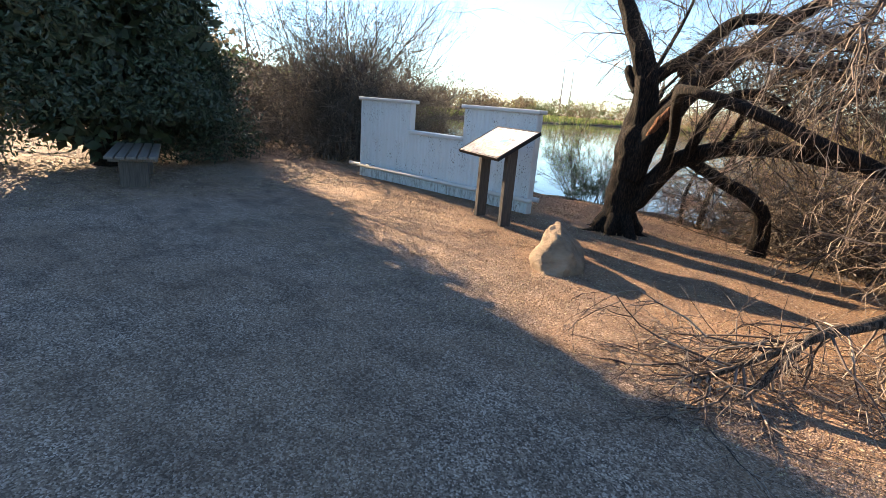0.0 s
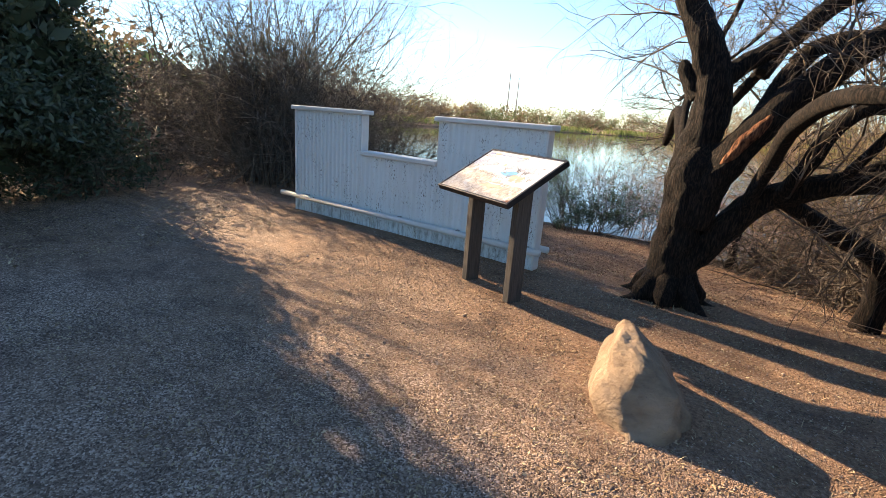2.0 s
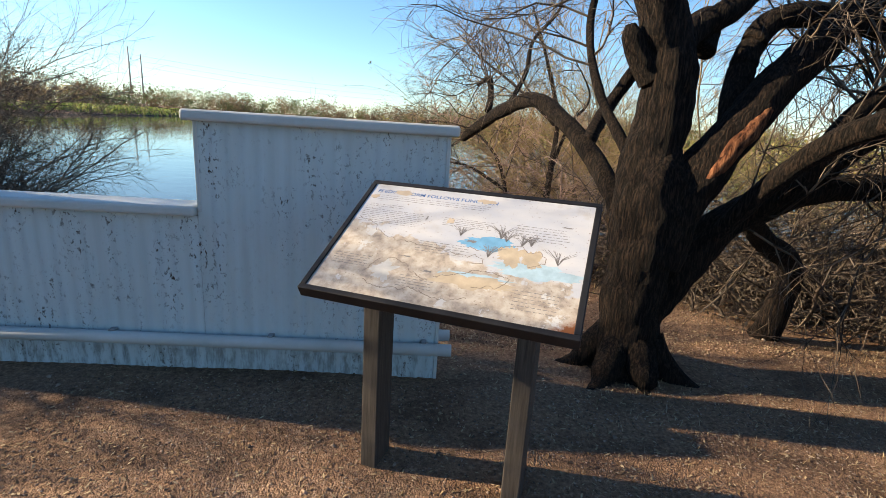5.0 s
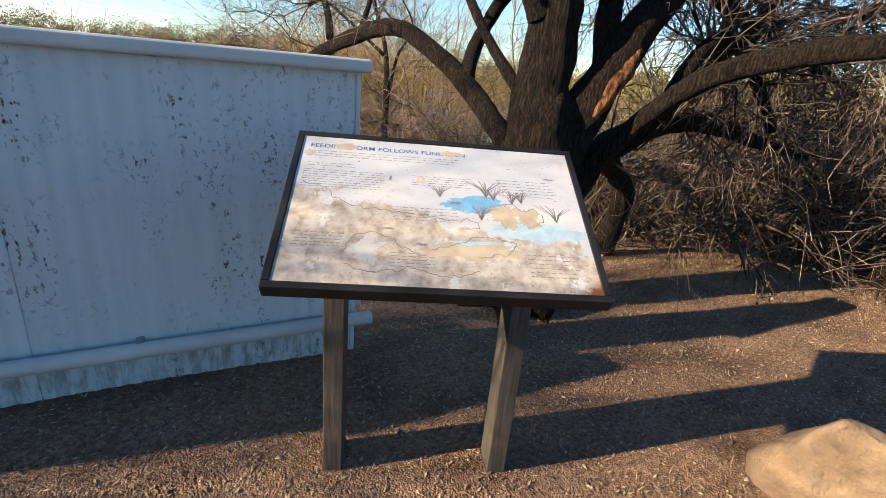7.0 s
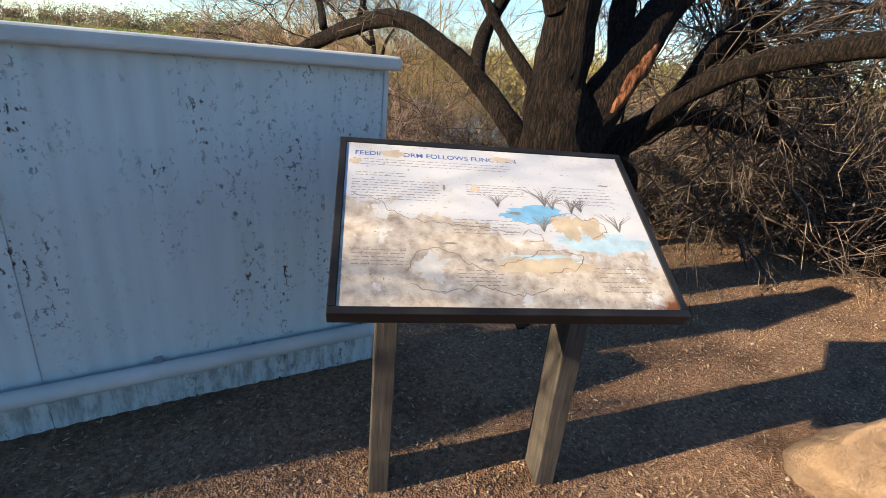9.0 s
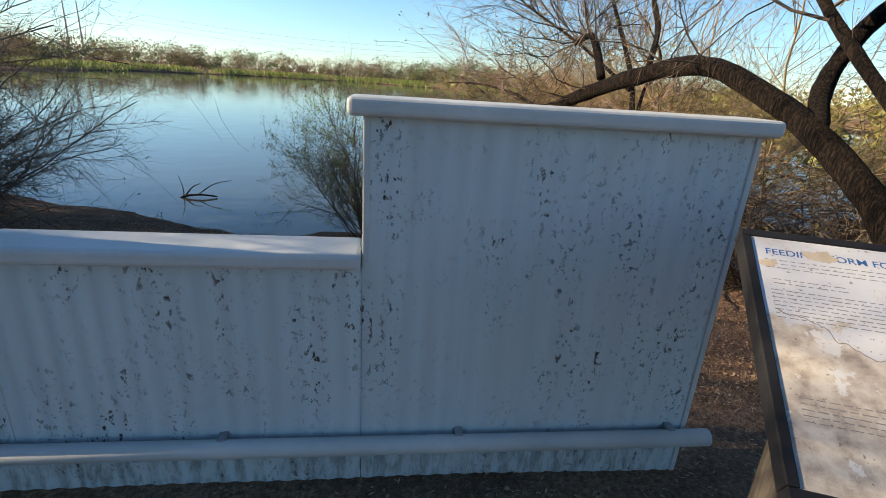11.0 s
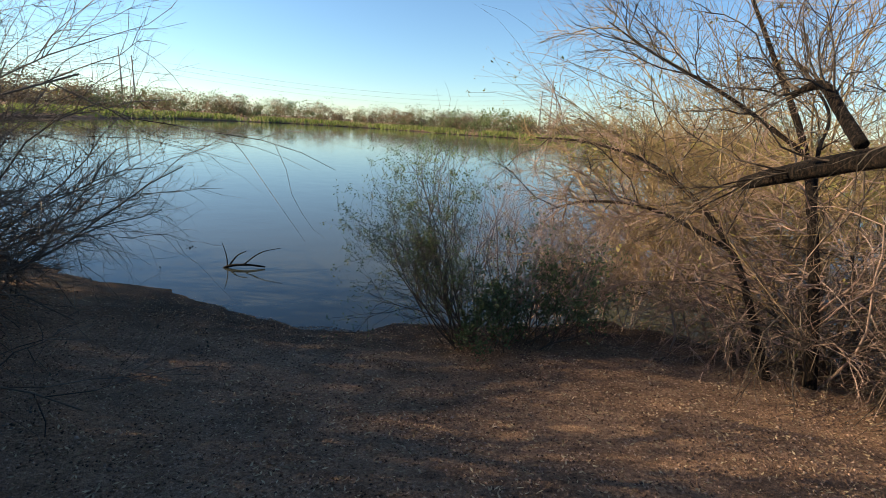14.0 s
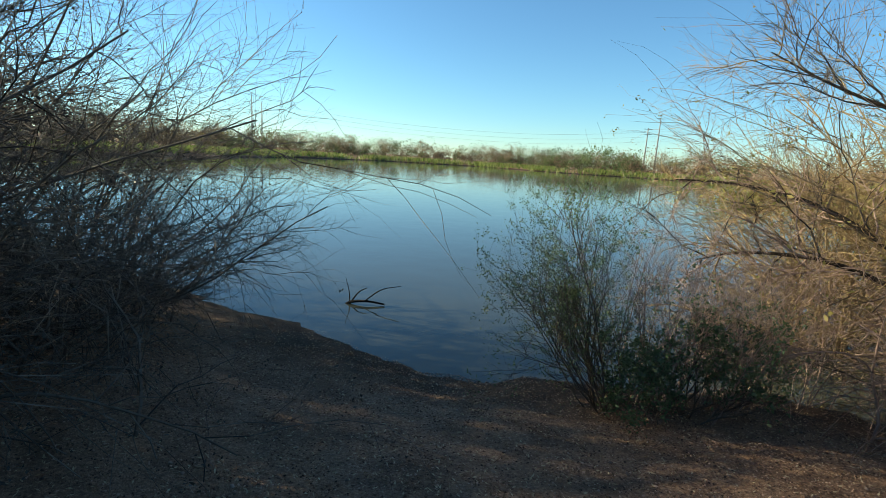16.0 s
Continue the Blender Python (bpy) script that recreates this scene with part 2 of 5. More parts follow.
DARK_TWIG = mat_islands("dark_dead_twig", [(0.03, 0.02, 0.017), (0.055, 0.038, 0.032), (0.1, 0.072, 0.06), (0.19, 0.145, 0.115), (0.3, 0.24, 0.19)])
GOLD_TWIG = mat_islands("willow_twig", [(0.12, 0.08, 0.045), (0.24, 0.165, 0.085), (0.32, 0.23, 0.12), (0.18, 0.12, 0.07)])
RED_TWIG = mat_islands("reddish_twig", [(0.15, 0.095, 0.078), (0.28, 0.19, 0.155), (0.4, 0.29, 0.24)])
JUNIPER = mat_leaf("juniper_leaf", [(0.012, 0.024, 0.012), (0.022, 0.042, 0.02), (0.035, 0.055, 0.026)], 0.1)
OLIVE = mat_leaf("olive_leaf", [(0.07, 0.11, 0.035), (0.11, 0.155, 0.055), (0.16, 0.19, 0.08)])
DEEP_LEAF = mat_leaf("deep_green_leaf", [(0.035, 0.065, 0.025), (0.06, 0.1, 0.04), (0.1, 0.14, 0.06)])
GOLD_LEAF = mat_leaf("gold_leaf", [(0.16, 0.12, 0.03), (0.24, 0.2, 0.05), (0.2, 0.22, 0.06), (0.3, 0.24, 0.08)])
REED = mat_leaf("green_reed", [(0.09, 0.14, 0.025), (0.16, 0.22, 0.045), (0.24, 0.28, 0.075), (0.24, 0.2, 0.09)])
FAR_GREEN = mat_far("far_green", [(0.03, 0.05, 0.02), (0.07, 0.105, 0.04), (0.12, 0.15, 0.055), (0.17, 0.19, 0.075)])
FAR_TAN = mat_far("far_tan", [(0.05, 0.04, 0.025), (0.12, 0.09, 0.055), (0.19, 0.135, 0.08), (0.25, 0.185, 0.105)])
FAR_GOLD = mat_leaf("far_gold", [(0.3, 0.21, 0.035), (0.4, 0.29, 0.06), (0.25, 0.22, 0.06)])
LITTER = mat_islands("dry_litter", [(0.09, 0.055, 0.03), (0.2, 0.13, 0.075), (0.34, 0.25, 0.15), (0.45, 0.36, 0.23)], 0.9)
PEBBLE = mat_islands("pebble", [(0.07, 0.053, 0.043), (0.17, 0.122, 0.095), (0.26, 0.19, 0.147), (0.38, 0.29, 0.23)], 0.85)
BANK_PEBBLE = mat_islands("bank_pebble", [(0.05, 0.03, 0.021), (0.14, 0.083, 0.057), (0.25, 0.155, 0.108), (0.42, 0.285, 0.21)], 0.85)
STEEL = mat_mottled("grey_steel", (0.2, 0.2, 0.2), (0.35, 0.35, 0.35), 3, 0.5)
PALE_WALL = mat_mottled("pale_render", (0.34, 0.31, 0.28), (0.46, 0.43, 0.39), 0.5, 0.9)

# ---- building helpers ----


def to_mesh(name, verts, faces, material, smooth=False):
    me = bpy.data.meshes.new(name)
    me.from_pydata([tuple(v) for v in verts], [], [tuple(f) for f in faces])
    me.materials.append(material)
    if smooth:
        me.polygons.foreach_set("use_smooth", [True] * len(me.polygons))
    me.update()
    return me


def fast_mesh(name, verts, faces, material, smooth=False):
    """A mesh from arrays: faces all have the same number of corners."""
    verts, faces = np.asarray(verts, np.float32), np.asarray(faces, np.int32)
    me = bpy.data.meshes.new(name)
    n, k = faces.shape
    me.vertices.add(len(verts))
    me.vertices.foreach_set("co", verts.ravel())
    me.loops.add(n * k)
    me.loops.foreach_set("vertex_index", faces.ravel())
    me.polygons.add(n)
    me.polygons.foreach_set("loop_start", np.arange(0, n * k, k, dtype=np.int32))
    if smooth:
        me.polygons.foreach_set("use_smooth", np.ones(n, bool))
    me.materials.append(material)
    me.update(calc_edges=True)
    return me


def mesh_part(name, me, parent=None, label=""):
    ob = new(name, me)
    if parent:
        ob.parent = parent
    if label:
        tagged(ob, label)
    return ob


def part(name, bm, material, parent=None, label="", smooth=False):
    me = bpy.data.meshes.new(name)
    bm.to_mesh(me)
    bm.free()
    me.materials.append(material)
    if smooth:
        me.polygons.foreach_set("use_smooth", [True] * len(me.polygons))
    return mesh_part(name, me, parent, label)


def thing(name, m, label, category, group="", kind=""):
    ob = new(name)
    ob.empty_display_size = 0.1
    ob.matrix_world = m
    return tagged(ob, label, category, group, kind)


def box(size, at=(0, 0, 0), bevel=0.0, segments=2, turn=None):
    bm = bmesh.new()
    bmesh.ops.create_cube(bm, size=1.0)
    bmesh.ops.scale(bm, vec=size, verts=bm.verts)
    if bevel:
        bmesh.ops.bevel(bm, geom=bm.edges[:], offset=bevel, segments=segments, affect='EDGES', profile=0.5)
    if turn is not None:
        bmesh.ops.transform(bm, matrix=turn, verts=bm.verts)
    bmesh.ops.translate(bm, vec=at, verts=bm.verts)
    return bm


def spline(points, n):
    """Catmull-Rom through the points, n samples; the columns may hold radii too."""
    p = np.asarray(points, float)
    p = np.vstack([2 * p[0] - p[1], p, 2 * p[-1] - p[-2]])
    out = []
    for u in np.linspace(0, len(p) - 3 - 1e-6, n):
        i = int(u)
        t = u - i
        a, b, c, d = p[i:i + 4]
        out.append(0.5 * (2 * b + (c - a) * t + (2 * a - 5 * b + 4 * c - d) * t * t + (3 * b - a - 3 * c + d) * t ** 3))
    return np.array(out)


def tube(path, radii, sides=10, lumps=0.0, seed=0, caps=True):
    """A round limb along a path, with an uneven skin."""
    path, radii = np.asarray(path, float), np.asarray(radii, float)
    tang = np.gradient(path, axis=0)
    tang /= np.linalg.norm(tang, axis=1)[:, None] + 1e-9
    up = np.array([0.31, 0.2, 0.93])
    run = np.r_[0, np.cumsum(np.linalg.norm(np.diff(path, axis=0), axis=1))]
    verts, faces = [], []
    for i, (p, t, r) in enumerate(zip(path, tang, radii)):
        a = np.cross(t, up)
        if np.linalg.norm(a) < 0.15:
            a = np.cross(t, [1, 0, 0])
        a /= np.linalg.norm(a)
        b = np.cross(t, a)
        for k in range(sides):
            g = 2 * math.pi * k / sides
            d = math.cos(g) * a + math.sin(g) * b
            q = p + d * r
            if lumps:
                fissure = abs(noise.noise(Vector((math.cos(g) * 4.5, math.sin(g) * 4.5, run[i] * 2.6 + seed)))) if r > 0.05 else 0.0
                q = p + d * r * (1 + lumps * noise.noise(Vector(q * 5 + seed)) + 0.5 * lumps * noise.noise(Vector((q * 14 + seed))) + 0.05 - 0.2 * max(0.0, 0.3 - fissure))
            verts.append(q)
    n = len(path)
    for i in range(n - 1):
        for k in range(sides):
            k2 = (k + 1) % sides
            faces.append((i * sides + k, i * sides + k2, (i + 1) * sides + k2, (i + 1) * sides + k))
    if caps:
        faces.append(tuple(range(sides))[::-1])
        faces.append(tuple((n - 1) * sides + k for k in range(sides)))
    return verts, faces


def limb(name, points, material, parent, sides=10, lumps=0.25, n=None, label="", seed=0):
    """points: x, y, z, radius."""
    s = spline(points, n or 6 * len(points))
    v, f = tube(s[:, :3], np.maximum(s[:, 3], 0.002), sides, lumps, seed)
    return mesh_part(name, to_mesh(name, v, f, material, True), parent, label)


rng = np.random.default_rng(7)


def unit(v):
    return v / (np.linalg.norm(v, axis=-1, keepdims=True) + 1e-9)


def grow(start, way, length, radius, levels):
    """Branching twigs, level by level. Each level: steps, wobble, pull (a steady drift), kids, spread, shrink, thin.
    Returns segments (p0, p1, r0, r1) and the tips."""
    segs, tips = [], []
    start, way = np.asarray(start, float), unit(np.asarray(way, float))
    length, radius = np.broadcast_to(length, len(start)).astype(float), np.broadcast_to(radius, len(start)).astype(float)
    for lv in levels:
        steps = lv["steps"]
        p, d = start.copy(), way.copy()
        pts, dirs = [p.copy()], [d.copy()]
        taper = lv.get("taper", 0.35)
        for s in range(steps):
            d = unit(d + rng.normal(0, lv["wobble"], d.shape) + np.asarray(lv.get("pull", (0, 0, 0))) / steps)
            q = p + d * (length / steps)[:, None]
            r0 = radius * (1 - (1 - taper) * s / steps)
            r1 = radius * (1 - (1 - taper) * (s + 1) / steps)
            segs.append((p, q, r0, r1))
            p = q
            pts.append(p.copy())
            dirs.append(d.copy())
        tips.append(p)
        kids = lv.get("kids", 0)
        if not kids:
            break
        n = len(start)
        at = rng.uniform(lv.get("low", 0.2), 1.0, (n, kids)) * steps
        i0 = np.minimum(at.astype(int), steps - 1)
        fr = (at - i0)[..., None]
        P, D = np.array(pts), np.array(dirs)
        who = np.arange(n)[:, None]
        base = P[i0, who] * (1 - fr) + P[i0 + 1, who] * fr
        dd = D[i0 + 1, who]
        side = rng.normal(0, 1, dd.shape)
        side = unit(side - (side * dd).sum(-1, keepdims=True) * dd)
        ang = rng.uniform(*lv.get("spread", (0.4, 1.0)), (n, kids))[..., None]
        way = unit(dd * np.cos(ang) + side * np.sin(ang)).reshape(-1, 3)
        start = base.reshape(-1, 3)
        length = (length[:, None] * lv.get("shrink", 0.55) * rng.uniform(0.6, 1.25, (n, kids))).ravel()
        radius = np.maximum((radius[:, None] * lv.get("thin", 0.5) * (1 - 0.4 * at / steps)).ravel(), lv.get("least", 0.0014))
    return segs, np.concatenate(tips)


def twig_mesh(name, segs, material, sides=3):
    p0, p1 = np.concatenate([s[0] for s in segs]), np.concatenate([s[1] for s in segs])
    r0, r1 = np.concatenate([s[2] for s in segs]), np.concatenate([s[3] for s in segs])
    d = unit(p1 - p0)
    ref = np.where(np.abs(d[:, 2:3]) > 0.9, np.array([[1.0, 0, 0]]), np.array([[0, 0, 1.0]]))
    a = unit(np.cross(d, ref))
    b = np.cross(d, a)
    n = len(p0)
    v = np.empty((n, 2, sides, 3))
    for k in range(sides):
        g = 2 * math.pi * k / sides
        o = math.cos(g) * a + math.sin(g) * b
        v[:, 0, k] = p0 - d * r0[:, None] * 0.4 + o * r0[:, None]
        v[:, 1, k] = p1 + o * r1[:, None]
    base = (np.arange(n) * 2 * sides)[:, None, None]
    q = np.array([[k, (k + 1) % sides, sides + (k + 1) % sides, sides + k] for k in range(sides)])
    return fast_mesh(name, v.reshape(-1, 3), (base + q[None]).reshape(-1, 4), material, sides > 3)


def leaf_mesh(name, pos, size, material, long=2.2, flat=0.0):
    """Small pointed leaves with random turns at the places given."""
    pos = np.asarray(pos)
    n = len(pos)
    d = unit(rng.normal(0, 1, (n, 3)) * np.array([1, 1, 1 - flat]))
    s = unit(np.cross(d, rng.normal(0, 1, (n, 3))))
    size = (np.broadcast_to(size, n) * rng.uniform(0.6, 1.3, n))[:, None]
    nrm = np.cross(d, s)
    v = np.stack([pos, pos + d * size * long * 0.5 + s * size * 0.5 + nrm * size * 0.12, pos + d * size * long, pos + d * size * long * 0.5 - s * size * 0.5 + nrm * size * 0.12], 1)
    f = np.arange(n * 4).reshape(n, 4)
    return fast_mesh(name, v.reshape(-1, 3), f, material)


# ---- ground and pond ----
WATER_Z = -0.6
SHORE = [(-60, 22), (-31, 17), (-16, 14.0), (-11.5, 13.0), (-9.4, 11.95), (-8.3, 11.6), (-7.3, 10.95), (-6.5, 10.68), (-5.1, 10.68),
         (-3.4, 11.0), (-2.1, 10.5), (-0.8, 9.7), (1.5, 9.4), (6, 10.5), (14, 15), (34, 40), (52, 80), (54, 118), (30, 124), (8, 128), (-14, 146), (-38, 138), (-52, 110), (-48, 75), (-54, 48), (-64, 30)]


def shore_distance(x, y):
    """Signed distance to the pond's edge, positive on land."""
    p = np.array(SHORE, float)
    q = np.roll(p, -1, 0)
    best = np.full(x.shape, 1e9)
    inside = np.zeros(x.shape, bool)
    for (ax, ay), (bx, by) in zip(p, q):
        ex, ey = bx - ax, by - ay
        t = np.clip(((x - ax) * ex + (y - ay) * ey) / (ex * ex + ey * ey), 0, 1)
        best = np.minimum(best, np.hypot(x - ax - t * ex, y - ay - t * ey))
        cross = (ay > y) != (by > y)
        with np.errstate(divide='ignore', invalid='ignore'):
            inside ^= cross & (x < ex * (y - ay) / (ey if ey else 1e-9) + ax)
    return np.where(inside, -best, best)


def wobble2(x, y, s, seed):
    return (np.sin(x * s + 1.7 * np.sin(y * s * 0.7 + seed)) + np.sin(y * s * 1.13 + 1.3 * np.sin(x * s * 0.8 + seed * 2))) * 0.5


def ground_height(x, y):
    x, y = np.asarray(x, float), np.asarray(y, float)
    d = shore_distance(x, y) + 0.10 * wobble2(x, y, 3.1, 1.0) + 0.05 * wobble2(x, y, 9.0, 4.0)
    rise = np.clip(d / 3.6, 0, 1)
    land = WATER_Z + 0.10 * np.clip(d / 0.12, 0, 1) + 0.50 * (rise * rise * (3 - 2 * rise) * 0.6 + 0.4 * rise)
    bed = WATER_Z - np.clip(-d * 0.25, 0, 0.9)
    near = np.exp(-((x + 3) ** 2 + (y - 4) ** 2) / 900)
    return np.where(d > 0, land, bed) + near * (0.012 * wobble2(x, y, 1.3, 2.0) + 0.006 * wobble2(x, y, 5.3, 3.0))


def build_ground():
    u = np.linspace(-6.6, 6.6, 340)
    g = 3.0 * np.sinh(u)
    X, Y = np.meshgrid(g - 3.5, g + 5.5)
    Z = ground_height(X, Y)
    n = len(u)
    i = np.arange(n * n).reshape(n, n)
    f = np.stack([i[:-1, :-1], i[:-1, 1:], i[1:, 1:], i[1:, :-1]], -1).reshape(-1, 4)
    ob = mesh_part("ground", fast_mesh("ground", np.stack([X, Y, Z], -1).reshape(-1, 3), f, GROUND, True))
    return tagged(ob, "brown gravelly soil with dry litter sloping to the pond", "ground", kind="structure")


ground = build_ground()
bm = bmesh.new()
bmesh.ops.create_grid(bm, x_segments=4, y_segments=4, size=90)
bmesh.ops.translate(bm, vec=(-5, 88, WATER_Z), verts=bm.verts)
water = tagged(part("water", bm, WATER), "calm blue pond water mirroring the clear sky", "pond", kind="structure")


def gz(x, y):
    return float(ground_height(np.array([x]), np.array([y]))[0])


# ---- the screen wall of corrugated metal ----
WALL_L, WALL_R = Vector((-7.378, 5.964, 0)), Vector((-3.594, 5.882, 0))
WALL_LEN = (WALL_R - WALL_L).length
WALL_M = Matrix.Translation(WALL_L) @ Matrix.Rotation(math.atan2(WALL_R.y - WALL_L.y, WALL_R.x - WALL_L.x), 4, 'Z')
NOTCH_A, NOTCH_B, TOP, SILL, DEEP = 1.31, 2.485, 1.37, 0.887, 0.11


def corrugated(x0, x1, z0, z1, y, face):
    """A corrugated sheet between x0 and x1; face is the side it looks to."""
    pitch, amp, per = 0.0762, 0.0027, 12
    n = max(2, int((x1 - x0) / pitch * per))
    xs = np.linspace(x0, x1, n + 1)
    ys = y + face * amp * np.cos(2 * np.pi * xs / pitch)
    v = [(a, b, z) for z in (z0, z1) for a, b in zip(xs, ys)] + [(a, b - face * 0.002, z) for z in (z0, z1) for a, b in zip(xs, ys)]
    v = v + v  # the rims have corners of their own, so that the sheet shades as a flat-standing wave
    m = n + 1
    r = 4 * m
    f = []
    for i in range(n):
        f.append((i, i + 1, m + i + 1, m + i))
        f.append((2 * m + i + 1, 2 * m + i, 3 * m + i, 3 * m + i + 1))
        f.append((r + i + 1, r + i, r + 2 * m + i, r + 2 * m + i + 1))
        f.append((r + m + i, r + m + i + 1, r + 3 * m + i + 1, r + 3 * m + i))
    return v, f


def build_wall():
    w = thing("screen_wall", WALL_M, "pale blue-white corrugated metal screen wall with chipped paint", "wall", kind="structure")
    for name, y, face in (("corrugated_front", 0.0, -1), ("corrugated_back", DEEP, 1)):
        for a, b, top in ((0.02, NOTCH_A, TOP), (NOTCH_A, NOTCH_B, SILL), (NOTCH_B, WALL_LEN - 0.02, TOP)):
            v, f = corrugated(a + 0.001, b - 0.001, -0.03, top, y, face)
            mesh_part(name, to_mesh(name, v, f, PAINT, True), w)
    core = DEEP / 2
    for a, b, top in ((0.03, NOTCH_A, TOP), (NOTCH_A, NOTCH_B, SILL), (NOTCH_B, WALL_LEN - 0.03, TOP)):
        part("core_frame", box((b - a - 0.06, DEEP - 0.04, top), ((a + b) / 2, core, top / 2 - 0.01)), STEEL, w)
    # end and notch boards
    for x, z0, z1 in ((0.012, -0.02, TOP), (WALL_LEN - 0.012, -0.02, TOP), (NOTCH_A - 0.012, SILL + 0.02, TOP), (NOTCH_B + 0.012, SILL + 0.02, TOP)):
        part("end_board", box((0.022, DEEP + 0.012, z1 - z0), (x, core, (z0 + z1) / 2), 0.004), TRIM_PAINT, w)
    for a, b, z, nm in ((-0.04, NOTCH_A + 0.045, TOP, "cap"), (NOTCH_A + 0.002, NOTCH_B - 0.002, SILL, "sill"), (NOTCH_B - 0.045, WALL_LEN + 0.04, TOP, "cap")):
        part(nm, box((b - a, DEEP + 0.09, 0.055), ((a + b) / 2, core, z + 0.0275), 0.016, 3), TRIM_PAINT, w, smooth=False)
    for y, ext in ((-0.045, 0.25), (DEEP + 0.045, 0.1)):
        v, f = tube([(-ext, y, 0.2), (WALL_LEN + 0.07, y, 0.2)], [0.034, 0.034], 20)
        pipe = mesh_part("base_pipe", to_mesh("base_pipe", v, f, TRIM_PAINT, True), w, "round white-painted rail along the base")
    for x in np.arange(0.3, WALL_LEN, 0.85):
        part("pipe_clip", box((0.03, 0.05, 0.016), (float(x), -0.02, 0.232), 0.003), STEEL, w)
    return w


screen_wall = build_wall()


# ---- sign on two posts ----
def build_sign():
    tl, tr = Vector((-3.942, 5.463, 1.172)), Vector((-3.067, 5.101, 1.172))
    bl, br = Vector((-4.166, 4.951, 0.853)), Vector((-3.295, 4.581, 0.853))
    mid = (tl + tr + bl + br) / 4
    ax = (tr - tl + br - bl).normalized()
    ay = (tl - bl + tr - br).normalized()
    ay = (ay - ax * ay.dot(ax)).normalized()
    az = ax.cross(ay)
    w, h = ((tr - tl).length + (br - bl).length) / 2, ((tl - bl).length + (tr - br).length) / 2
    face = Matrix((ax, ay, az)).transposed().to_4x4()
    face.translation = mid
    base = Vector((mid.x, mid.y, 0))
    root = thing("interpretive_sign", Matrix.Translation(base), "weathered interpretive sign with stained panel on two wooden posts", "sign")
    fm = Matrix.Translation(-base) @ face
    board = part("panel", box((w - 0.03, h - 0.03, 0.012), (0, 0, 0.0)), SIGN_PANEL, root, "faded printed panel with stains")
    board.matrix_local = fm
    for name, size, at in (("frame_rail", (w, 0.022, 0.045), (0, h / 2 - 0.011, -0.012)), ("frame_rail", (w, 0.022, 0.045), (0, -h / 2 + 0.011, -0.012)),
                           ("frame_rail", (0.022, h - 0.045, 0.045), (-w / 2 + 0.011, 0, -0.012)), ("frame_rail", (0.022, h - 0.045, 0.045), (w / 2 - 0.011, 0, -0.012))):
        o = part(name, box(size, at, 0.003), FRAME_DARK, root, "black metal frame rail")
        o.matrix_local = fm
    o = part("back_plate", box((w - 0.05, h - 0.05, 0.015), (0, 0, -0.02)), FRAME_DARK, root)
    o.matrix_local = fm
    for x, y in ((-3.893, 5.178), (-3.337, 4.936)):
        lean = math.atan2(ax.y, ax.x)
        bm = box((0.068, 0.14, 1.12), (0, 0, 0.46), 0.004)
        # cut the top to the slope of the panel
        loc = Matrix.Translation((x, y, 0)) @ Matrix.Rotation(lean, 4, 'Z')
        inv = loc.inverted()
        bmesh.ops.bisect_plane(bm, geom=bm.verts[:] + bm.edges[:] + bm.faces[:], plane_co=inv @ (mid - az * 0.032), plane_no=inv.to_3x3() @ az, clear_outer=True)
        bmesh.ops.holes_fill(bm, edges=[e for e in bm.edges if e.is_boundary])
        o = part("post", bm, POST_WOOD, root, "weathered square wooden post")
        o.matrix_local = Matrix.Translation(-base) @ loc
    return root, board, w, h


